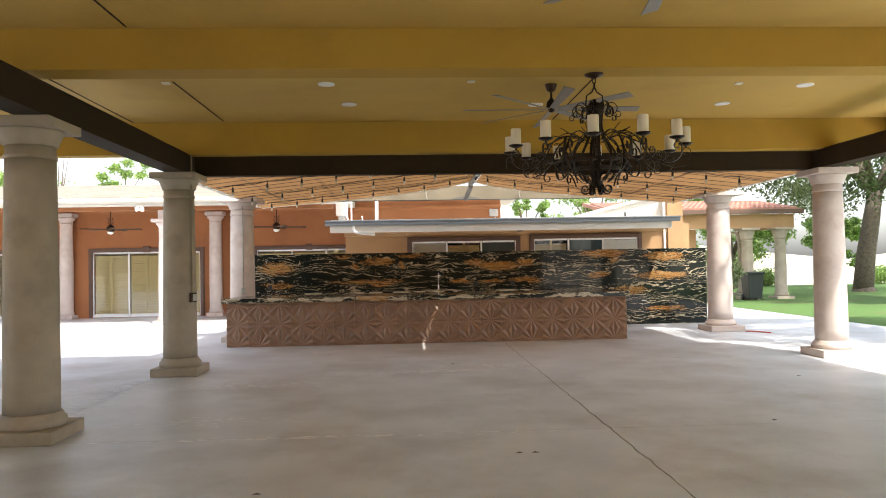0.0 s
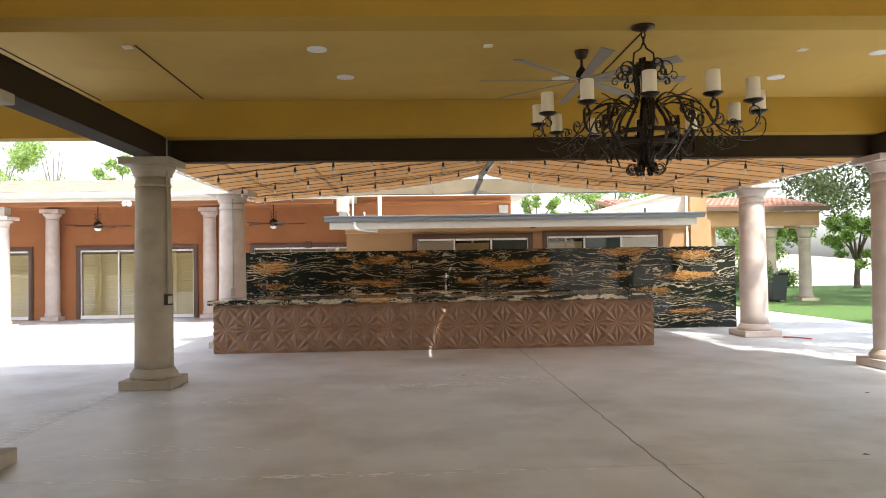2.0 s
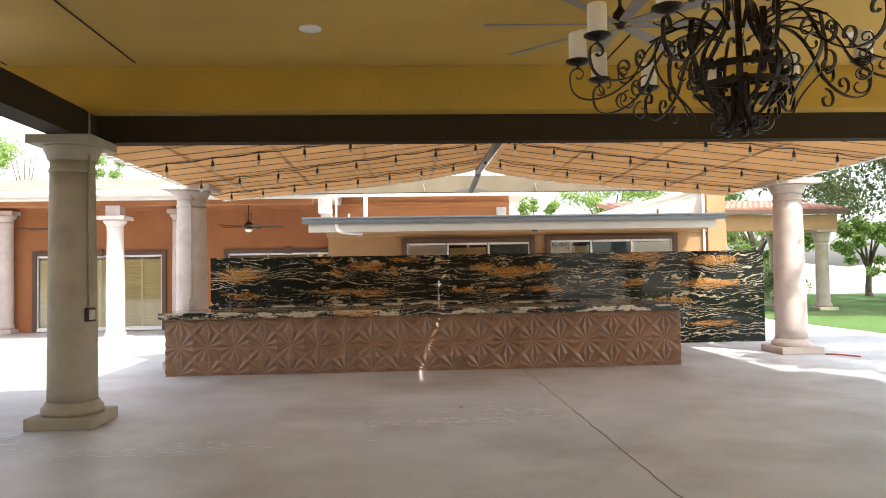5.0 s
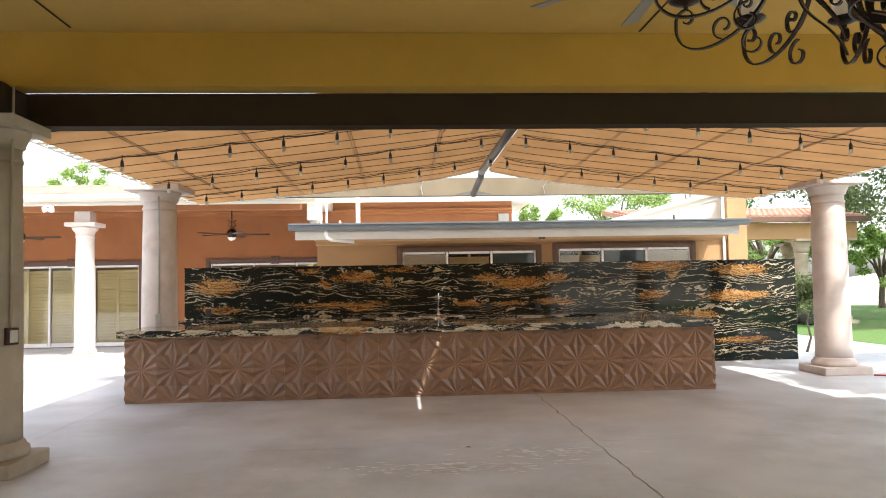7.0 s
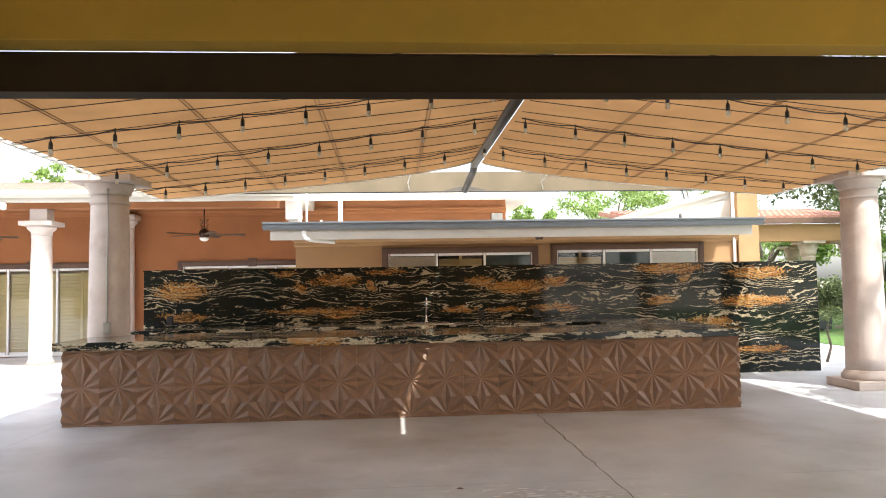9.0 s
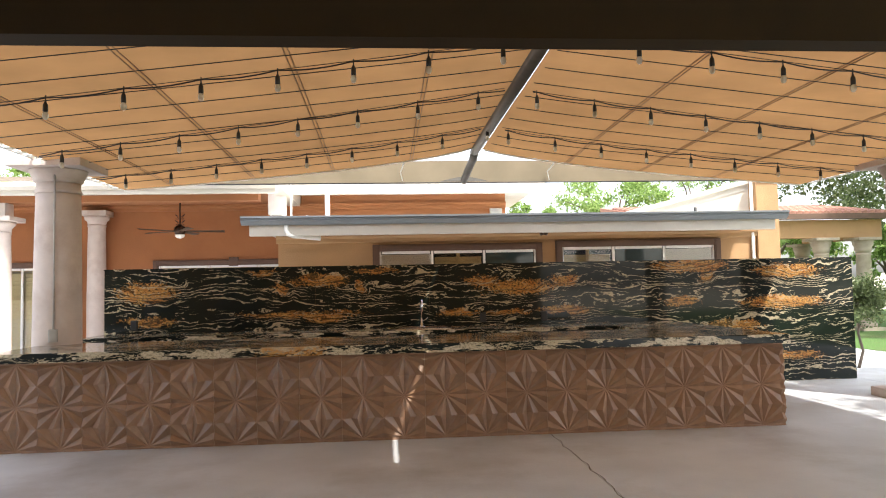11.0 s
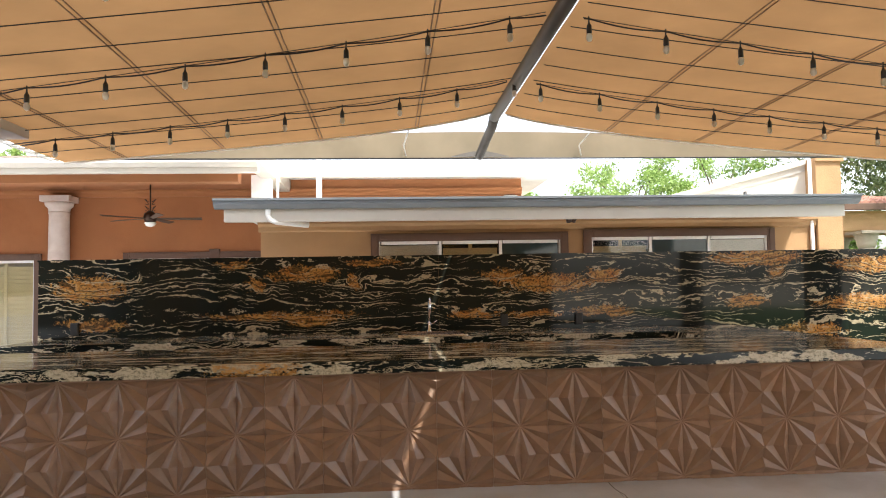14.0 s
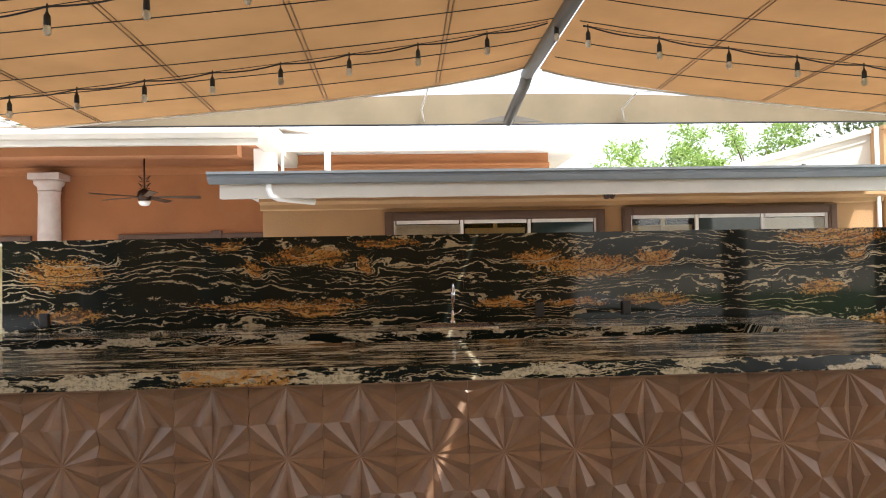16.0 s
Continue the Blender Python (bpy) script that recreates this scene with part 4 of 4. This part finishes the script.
for x in (-15.2, -11.06, -6.36):
    t = thing("pilaster_column", (x, HY - 0.22, 0), "pale stone half column against the terracotta wall", "column", "porch columns")
    part("plinth", box(-0.26, 0.26, -0.22, 0.22, 0, 0.12, 0.01), M_STONE_PALE, t)
    part("shaft", lathe([(0.22, 0.12), (0.225, 0.2), (0.2, 0.24), (0.205, 1.2), (0.185, 3.0), (0.2, 3.02), (0.185, 3.05)], 28), M_STONE_PALE, t)
    part("capital", lathe([(0.19, 3.05), (0.2, 3.12), (0.25, 3.16), (0.26, 3.2), (0.26, 3.24)], 28), M_STONE_PALE, t)
    part("abacus", box(-0.28, 0.28, -0.24, 0.22, 3.24, 3.36, 0.01), M_STONE_PALE, t)
for x in (-15.0, -11.0 + 0.0, -7.0):
    t = thing("porch_column", (x, 20.87, 0), "white sunlit round porch column", "column", "porch columns")
    part("plinth", box(-0.29, 0.29, -0.29, 0.29, 0, 0.1, 0.01), M_STONE_PALE, t)
    part("shaft", lathe([(0.24, 0.1), (0.25, 0.16), (0.21, 0.22), (0.21, 1.3), (0.185, 2.62), (0.2, 2.64), (0.185, 2.68)], 28), M_STONE_PALE, t)
    part("capital", lathe([(0.19, 2.68), (0.2, 2.74), (0.26, 2.8), (0.27, 2.86)], 28), M_STONE_PALE, t)
    part("abacus", box(-0.32, 0.32, -0.3, 0.3, 2.86, 2.95, 0.01), M_STONE_PALE, t)
    part("pedestal", box(-0.17, 0.17, -0.16, 0.16, 2.95, 3.2, 0.01), M_STONE_PALE, t)
for x in (-9.07, -4.14):
    ceiling_fan("porch_fan", x, 22.2, 3.5, 0.62, 5, 0.88, 0.13, M_BLADE_DARK, "bronze porch ceiling fan with a frosted lamp bowl", True, "porch fans", 10, scrolls=True)
for x in (-7.5,):
    t = thing("floodlight", (x, 20.24, 3.28), "white twin floodlight under the porch gutter", "floodlight")
    part("box", box(-0.06, 0.06, -0.03, 0.06, -0.03, 0.0, 0.005), M_WHITE, t)
    for s in (-1, 1):
        part("lamp_head", lathe([(0.03, 0.0), (0.05, -0.03), (0.065, -0.11)], 16), M_WHITE, t, at=pose(s * 0.09, -0.02, -0.03, 30, s * 25, 0))
# upper part behind the low building
structure("trim", box(-1.9, 3.58, HY - 1.4, HY - 1.28, 3.54, 3.82), M_CREAM, "white fascia of the house roof")
structure("trim", box(-1.9, 3.55, HY - 1.28, HY + 3, 3.70, 3.80), M_ROOFMEM, "flat house roof")
structure("trim", box(-2.15, -1.88, 20.43, HY, 3.44, 3.78), M_CREAM, "white fascia return")
t = thing("utility_box", (-2.15, 22.1, 2.78), "white meter box with pipes on the low roof", "utility box")
part("box", box(-0.17, 0.17, -0.14, 0.14, 0.28, 0.95, 0.01), M_WHITE, t)
part("stand", box(-0.1, 0.1, -0.1, 0.1, -0.02, 0.28), M_GREYBOX, t)
for dx, h in ((0.3, 0.9), (0.62, 0.25)):
    part("pipe", tube([(0.1, -0.1, 0.4), (0.2, -0.15, 0.12), (dx, -0.15, 0.1), (dx, -0.15, h)], 0.022, 8), M_WHITE, t)
t = thing("vent_pipe", (-1.07, 21.4, 2.78), "white vent pipe rising from the low roof", "pipe")
part("pipe", tube([(0, 0, -0.02), (0, 0, 1.0)], 0.05, 14), M_WHITE, t)
part("flashing", lathe([(0.12, -0.02), (0.11, 0.02), (0.055, 0.08)], 16), M_GUTTER, t)
t = thing("junction_box", (2.68, HY - 0.06, 3.1), "grey electrical box on the house wall corner", "box")
part("box", box(-0.14, 0.14, -0.06, 0.06, 0, 0.24, 0.008), M_GREYBOX, t)
part("pipe", tube([(0.05, 0, 0.02), (0.05, 0, -0.32)], 0.018, 8), M_GREYBOX, t)

# ---- low tan building behind the bar ----
LY = 20.6
lw = ((-0.18, 3.04, 0.95, 2.32), (3.3, 6.56, 0.95, 2.35))
wall_with_holes("wall_low_building", -1.92, 7.3, LY, LY + 0.2, -0.02, 2.62, [(a + 0.12, b - 0.12, c, d - 0.12) for a, b, c, d in lw], M_TANWALL, "tan stucco wall of the low building")
structure("wall_low_building_side", box(-1.92, -1.72, LY + 0.2, HY, -0.02, 2.62), M_TANWALL, "tan side wall")
structure("wall_low_building_side", box(7.1, 7.3, LY + 0.2, HY, -0.02, 2.62), M_TANWALL, "tan side wall")
# Near-black sheet: the shade of the room is put into its colour.
structure("wall_low_building_back", box(-1.7, 7.2, LY + 1.6, LY + 1.7, -0.02, 2.6), M_DARKGLASS_ROOM, "dark sheet standing in for the shaded room behind the windows")
structure("trim", prism([(LY, 2.36), (LY - 0.04, 2.38), (LY - 0.05, 2.44), (LY - 0.12, 2.48), (LY - 0.12, 2.56), (LY, 2.56)], -1.95, 7.3), M_TANWALL, "tan cornice under the eave")
window_unit("window_4", *lw[0][:2], LY, *lw[0][2:], "white sliding window with a blind in a brown surround", 3, dark=(2,), blind=(0,), key=False)
window_unit("window_5", *lw[1][:2], LY, *lw[1][2:], "white sliding window in a brown surround", 3, dark=(1,), blind=(2,), key=False)
low = thing("low_roof", (0, 0, 0), "flat low roof with a white fascia and a grey metal gutter", "roof", kind="structure")
part("deck", box(-2.2, 6.98, 19.46, HY, 2.60, 2.76), M_ROOFMEM, low)
part("fascia", box(-2.22, 7.01, 19.36, 19.46, 2.42, 2.62, 0.006), M_CREAM, low)
part("soffit", box(-2.2, 6.98, 19.46, LY, 2.56, 2.60), M_TANWALL, low)
part("gutter", prism([(19.36, 2.60), (19.30, 2.60), (19.22, 2.66), (19.22, 2.70), (19.19, 2.71), (19.19, 2.74), (19.36, 2.74)], -2.34, 7.19), M_GUTTER, low)
t = thing("downspout", (-1.6, 19.34, 2.62), "white bent gutter downspout under the eave", "downspout")
part("pipe", tube([(0, 0.02, 0.0), (0, 0, -0.1), (0.03, 0, -0.17), (0.1, 0.05, -0.2), (0.55, 0.2, -0.24)], 0.04, 10), M_WHITE, t)
t = thing("eave_floodlight", (2.95, LY - 0.62, 2.56), "small dark twin floodlight under the eave", "floodlight")
part("box", box(-0.05, 0.05, -0.05, 0.05, -0.04, 0, 0.005), M_BRONZE, t)
for s in (-1, 1):
    part("lamp_head", lathe([(0.025, 0.0), (0.04, -0.03), (0.05, -0.11)], 14), M_BRONZE, t, at=pose(s * 0.07, -0.03, -0.04, 35, s * 30, 0))
t = thing("vent_pipe", (6.1, 20.6, 2.76), "thin dark vent pipe on the low roof", "pipe")
part("pipe", tube([(0, 0, -0.01), (0, 0, 0.2)], 0.03, 10), M_BLACK, t)
# white sloping gable with a stucco end pier
structure("wall_gable", prism([(4.8, 2.77), (7.32, 2.77), (7.32, 3.46), (4.8, 2.83)], LY + 0.25, LY + 0.4, axis="y"), M_CREAM, "white sloping gable boards")
structure("trim", prism([(4.7, 2.80), (7.3, 3.45), (7.3, 3.54), (4.7, 2.89)], LY + 0.18, LY + 0.5, axis="y"), M_CREAM, "white rake board")
structure("trim", prism([(5.4, 2.86), (7.3, 3.335), (7.3, 3.36), (5.4, 2.885)], LY + 0.22, LY + 0.25, axis="y"), M_GREYBOX, "grey batten on the gable")
structure("wall_pier", box(7.32, 7.76, LY - 0.06, LY + 0.5, -0.02, 3.46), M_TANWALL, "tan stucco pier")
structure("trim", box(7.3, 7.8, LY - 0.1, LY + 0.54, 3.46, 3.52), M_TANWALL, "pier cap")
t = thing("downpipe", (7.22, LY - 0.045, 0.0), "white drain pipe beside the stucco pier", "pipe")
part("pipe", tube([(0, 0, 0), (0, 0, 1.7), (0, 0, 3.5)], 0.03, 10), M_WHITE, t)
structure("wall_link", box(7.76, 9.0, 23.2, 23.4, -0.02, 2.75), M_TANWALL, "tan stucco wall")

# ---- tiled portico by the lawn ----
por = thing("portico", (-0.28, 0, 0), "open portico with a clay tile roof and a tan beam", "portico")
part("front_beam", box(7.9, 14.9, 27.0, 27.35, 2.72, 3.25, 0.01), M_TANWALL, por)
part("side_beam", box(14.55, 14.9, 27.35, 30.5, 2.72, 3.25, 0.01), M_TANWALL, por)
part("back_wall", box(7.6, 11.3, 27.6, 27.8, 0, 2.72), M_TANWALL, por)
part("fascia", box(7.7, 15.15, 26.72, 26.86, 3.25, 3.42, 0.01), M_TRIM, por)
part("roof_deck", prism([(26.75, 3.42), (31.0, 4.10), (31.0, 3.95), (26.75, 3.27)], 7.7, 15.1), M_CLAY, por)
tile = tube([(0, 0, 0), (0, 0.42, 0.07)], 0.085, 10, taper=0.07)
tme = mesh_of("roof_tile", tile, M_CLAY)
for i in range(36):
    for j in range(8):
        part("roof_tile", tme, None, por, at=(7.85 + i * 0.2, 26.75 + j * 0.40, 3.42 + j * 0.066))
for x, y in ((12.85, 27.2), (14.15, 27.2), (14.15, 30.3)):
    t = thing("portico_column", (x, y, 0), "grey stone portico column with a leafy capital", "column", "portico columns")
    part("plinth", box(-0.34, 0.34, -0.34, 0.34, -0.09, 0.1, 0.01), M_STONE, t)
    part("shaft", lathe([(0.27, 0.1), (0.28, 0.18), (0.22, 0.26), (0.22, 1.2), (0.195, 2.2), (0.215, 2.23), (0.2, 2.27)], 24), M_STONE, t)
    part("capital", lathe([(0.2, 2.27), (0.25, 2.4), (0.23, 2.43), (0.29, 2.55), (0.27, 2.58), (0.34, 2.66)], 12), M_STONE, t)
    part("abacus", box(-0.36, 0.36, -0.36, 0.36, 2.64, 2.72, 0.01), M_STONE, t)
b = thing("trash_bin", (12.72, 26.6, 0.0), "dark green wheeled rubbish bin with a lid", "trash bin")
bm = box(-0.3, 0.3, -0.32, 0.32, 0.06, 0.98, 0.02)
for v in bm.verts:
    v.co.x *= 0.8 + 0.2 * v.co.z
    v.co.y *= 0.8 + 0.2 * v.co.z
part("body", bm, M_BIN, b)
part("lid", box(-0.34, 0.34, -0.38, 0.36, 0.98, 1.06, 0.03), M_BIN, b)
for s in (-1, 1):
    part("wheel", lathe([(0.02, -0.03), (0.11, -0.03), (0.11, 0.03), (0.02, 0.03)], 16), M_BLACK, b, at=pose(s * 0.26, 0.27, 0.11, 0, 90, 0))
h = thing("hose", (6.95, 15.15, 0.0), "short red hose lying on the concrete beside a column", "hose")
part("hose_line", tube([(0, 0, 0.012), (0.12, -0.06, 0.012), (0.22, -0.18, 0.012), (0.34, -0.42, 0.012)], 0.012, 8), M_RED, h)


# ---- lawn, trees, hedges ----
lawn = bmesh.new()
outline = [(10.3, -12), (60, -12), (60, 41), (16.5, 41), (12.2, 33), (11.2, 27), (10.2, 23.2), (10.25, 20), (10.35, 17.5), (10.3, 14)]
lo = [lawn.verts.new((a, b, -0.2)) for a, b in outline]
hi = [lawn.verts.new((a, b, 0.0)) for a, b in outline]
lawn.faces.new(hi), lawn.faces.new(lo[::-1])
for i in range(len(outline)):
    lawn.faces.new((lo[i], lo[(i + 1) % len(outline)], hi[(i + 1) % len(outline)], hi[i]))
bmesh.ops.recalc_face_normals(lawn, faces=lawn.faces)
structure("ground_lawn", lawn, M_GRASS, "green mown lawn beside the patio")
rng = np.random.default_rng(4)


def leaves(centres, radii, count, size, squash=0.75, droop=0.0):
    """Many small leaf blades in clumps round the given centres."""
    c = np.array(centres)[rng.integers(0, len(centres), count)]
    r = np.array(radii)[rng.integers(0, len(radii), count)]
    d = rng.normal(size=(count, 3))
    d /= np.linalg.norm(d, axis=1)[:, None]
    p = c + d * (r * rng.random(count) ** 0.45)[:, None] * np.array([1, 1, squash])
    a = rng.normal(size=(count, 3))
    a[:, 2] -= droop
    a /= np.linalg.norm(a, axis=1)[:, None]
    b = np.cross(a, rng.normal(size=(count, 3)))
    b /= np.linalg.norm(b, axis=1)[:, None]
    s = size * rng.uniform(0.6, 1.3, count)[:, None]
    v = np.stack([p - a * s, p + b * s * 0.45, p + a * s, p - b * s * 0.45], 1).reshape(-1, 3)
    f = np.arange(count * 4).reshape(-1, 4)
    me = bpy.data.meshes.new("crown")
    me.from_pydata(v.tolist(), [], f.tolist())
    return me


def tree(name, x, y, h, spread, trunk_r, count, size, leaf, label, clear=0.35, lean=0.1, droop=0.0, clumps=26):
    t = thing(name, (x, y, -0.1), label, "tree", "garden trees")
    trunk = bmesh.new()
    fork = Vector((lean * h * 0.3, 0, h * clear))
    tube([(-0.15 * trunk_r, 0, 0), (lean * h * 0.08, 0.03, h * clear * 0.4), (lean * h * 0.2, -0.03, h * clear * 0.75), fork], trunk_r * 1.15, 12, trunk, trunk_r * 0.8)
    tube([(0, 0, -0.02), (0, 0, 0.12), (0, 0, 0.3)], trunk_r * 1.6, 12, trunk, trunk_r * 1.1)
    part("trunk", trunk, M_BARK, t)
    centres = []
    for k in range(7):
        a = k * 2.4 + 0.5
        rr = spread * rng.uniform(0.5, 0.85)
        end = fork + Vector((rr * math.cos(a), rr * math.sin(a), h * (1 - clear) * rng.uniform(0.35, 0.85)))
        mid = fork.lerp(end, 0.5) + Vector((0, 0, 0.12 * h))
        part("limb", tube([fork + Vector((0, 0, -0.2)), fork.lerp(mid, 0.5) + Vector((0.05, 0.05, 0.1)), mid, end], trunk_r * 0.55, 8, taper=trunk_r * 0.1), M_BARK, t)
        centres += [tuple(end), tuple(mid.lerp(end, 0.5))]
    for k in range(clumps):
        a, q = rng.uniform(0, 6.28), spread * rng.uniform(0.2, 1.0) ** 0.6
        centres.append((fork.x + q * math.cos(a), fork.y + q * math.sin(a), fork.z + h * (1 - clear) * (rng.uniform(-0.12, 0.95) * (1 - 0.45 * (q / spread) ** 2))))
    me = leaves(centres, [spread * 0.16, spread * 0.26, spread * 0.21], count, size, 0.7, droop)
    me.materials.append(leaf)
    c = part("crown", me, None, t)
    return t


tree("oak_tree", 20.3, 31.6, 11.0, 6.6, 0.38, 44000, 0.10, M_LEAF_OAK, "old oak with a leaning trunk and drooping grey green crown", 0.42, 0.2, 0.8, 50)
# Added beside the view, placed where its crown keeps sun off the portico.
tree("oak_tree", 18.0, 23.4, 10.0, 3.5, 0.34, 24000, 0.11, M_LEAF_OAK, "broad oak added mostly out of view to shade the portico and lawn", 0.5, -0.15, 0.6, 34)
# Unseen oak, added only to dapple the sunlit concrete on the right.
tree("oak_tree", 11.6, 12.3, 8.8, 3.6, 0.3, 12000, 0.13, M_LEAF_OAK, "spreading oak added out of view so its shade dapples the path", 0.54, -0.1, 0.6, 30)
tree("young_tree", 22.3, 37.0, 4.4, 1.6, 0.14, 7000, 0.10, M_LEAF_LIGHT, "young bright green tree on the lawn", 0.34, 0.02, 0.2, 22)
tree("young_tree", 17.4, 38.0, 5.5, 2.6, 0.2, 8000, 0.11, M_LEAF_LIGHT, "bright green tree behind the portico", 0.35, -0.1, 0.2, 22)
for x, y, h, s in ((5.4, 34, 5.6, 1.1), (8.6, 34, 7.0, 2.3), (-23.6, 42, 10.6, 3.6), (-16.6, 42, 8.8, 1.9), (13.0, 36, 7.4, 2.4)):
    tree("tree", x, y, h, s, 0.12, 9000 if x < 0 else 8000, 0.10 if x < 0 else 0.075, M_LEAF_LIGHT, "loose green tree rising behind the roofs", 0.35, 0.05, 0.2, 22)

tree("bare_tree", -20.2, 42, 9.8, 1.5, 0.08, 160, 0.08, M_LEAF_LIGHT, "nearly bare slender tree behind the porch roof", 0.5, 0.03, 0.1, 10)

def hedge(name, x0, x1, y0, y1, h, count, size, label, material):
    me = leaves([(rng.uniform(x0, x1), rng.uniform(y0, y1), h * 0.5 + h * 0.12 * rng.normal()) for _ in range(60)], [h * 0.42, h * 0.5], count, size, 0.95)
    me.materials.append(material)
    ob = new(name, me)
    ob.location = (0, 0, -0.1)
    tagged(ob, label, "hedge")
    me.name = name
    return ob


hedge("hedge", 17.0, 20.7, 39.3, 40.2, 1.1, 7000, 0.07, "clipped green hedge behind the portico", M_LEAF_LIGHT)
hedge("hedge", 26.0, 33, 39.3, 40.2, 1.15, 9000, 0.08, "clipped green hedge along the far edge of the lawn", M_LEAF_LIGHT)
shr = thing("shrub", (8.1, 18.8, -0.02), "dense green shrub on a thin crooked stem beside the granite wall", "shrub")
part("stem", tube([(-0.12, -0.1, 0), (-0.02, -0.1, 0.3), (-0.06, -0.05, 0.6), (0.05, 0, 1.0)], 0.028, 8, taper=0.015), M_BARK, shr)
me = leaves([(0.45 * rng.normal() * 0.5, 0.45 * rng.normal() * 0.5, rng.uniform(0.85, 1.5)) for _ in range(40)], [0.16, 0.22], 4500, 0.035, 0.95)
me.materials.append(M_LEAF_OAK)
part("crown", me, None, shr)
hills = bmesh.new()
N = 60
pts = [(-500 + i * 20, 260 + 20 * math.sin(i * 0.7), 9 + 7 * math.sin(i * 0.33) + 4 * math.sin(i * 0.9)) for i in range(N)]
A = [hills.verts.new((x, y - 110, -1)) for x, y, z in pts]
B = [hills.verts.new((x, y, z)) for x, y, z in pts]
C = [hills.verts.new((x, y + 110, -1)) for x, y, z in pts]
for P_, Q_ in ((A, B), (B, C)):
    for i in range(N - 1):
        hills.faces.new((P_[i], P_[i + 1], Q_[i + 1], Q_[i]))
structure("backdrop_hills", hills, M_EARTH, "low dry hills with distance haze put into their pale colour")

# ---- small things on the floor ----
for x, y in ((3.3, 6.95), (4.9, 9.4), (0.72, 6.05), (0.85, 6.05), (-1.2, 5.2), (0.5, 11.3)):
    t = thing("dry_leaf", (x, y, 0.0), "small dry curled leaf on the concrete", "leaf", "fallen leaves")
    bm = bmesh.new()
    q = [bm.verts.new(c) for c in ((-0.035, 0, 0.004), (0, 0.018, 0.012), (0.035, 0, 0.004), (0, -0.018, 0.010))]
    bm.faces.new(q)
    part("blade", bm, M_BARK, t)

# ---- patio slabs: joints are gaps, one of them cracked ----
XJ = (-24, -14.9, -9.4, -3.78, 1.68, 7.2, 10.3)
YJ = (-12, -5.85, -1.62, 2.6, 6.84, 11.42, 15.65, 19.6, 24.5)
for i in range(len(XJ) - 1):
    for j in range(len(YJ) - 1):
        g = 0.0025
        part("slab", box(XJ[i] + g, XJ[i + 1] - g, YJ[j] + g, YJ[j + 1] - g, -0.12, 0.0), M_CONCRETE, floor)
crack = bmesh.new()
cx = [1.68 + 0.035 * noise.noise((k * 0.37, 2.0, 0)) + 0.015 * noise.noise((k * 1.7, 5.0, 0)) for k in range(140)]
for k in range(139):
    w0, w1 = 0.003 + 0.007 * abs(noise.noise((k * 0.5, 9, 0))), 0.003 + 0.007 * abs(noise.noise(((k + 1) * 0.5, 9, 0)))
    y0, y1 = 3.0 + k * 0.082, 3.0 + (k + 1) * 0.082
    vs = [crack.verts.new(c) for c in ((cx[k] - w0, y0, 0.002), (cx[k] + w0, y0, 0.002), (cx[k + 1] + w1, y1, 0.002), (cx[k + 1] - w1, y1, 0.002))]
    crack.faces.new(vs)
part("crack", crack, M_JOINT, floor, "wandering crack along the slab joint")
scuff = bmesh.new()
for cx0, cy0, sx, sy, n in ((0.4, 10.62, 0.85, 0.16, 110), (1.2, 11.05, 0.45, 0.2, 60), (-2.6, 9.75, 1.0, 0.2, 70), (-3.82, 9.1, 0.14, 1.3, 160), (-4.6, 8.0, 0.6, 1.0, 60), (-1.2, 6.8, 1.6, 0.05, 70), (-2.2, 7.6, 0.8, 0.2, 40)):
    for k in range(n * 2):
        px, py = cx0 + sx * rng.normal() * 0.6, cy0 + sy * rng.normal() * 0.6
        a, b = rng.uniform(0.006, 0.07), rng.uniform(0.003, 0.013)
        vs = [scuff.verts.new((px + a * math.cos(q) * rng.uniform(0.5, 1.3), py + b * math.sin(q) * rng.uniform(0.5, 1.3), 0.0012 + 0.000008 * (k + 330 * (cx0 > 0.5)))) for q in (0.2, 1.2, 2.2, 3.3, 4.2, 5.3)]
        scuff.faces.new(vs)
tagged(part("scuff", scuff, M_SCUFF, floor, "thin white scuffs and spilled plaster on the concrete"), kind="stuff")
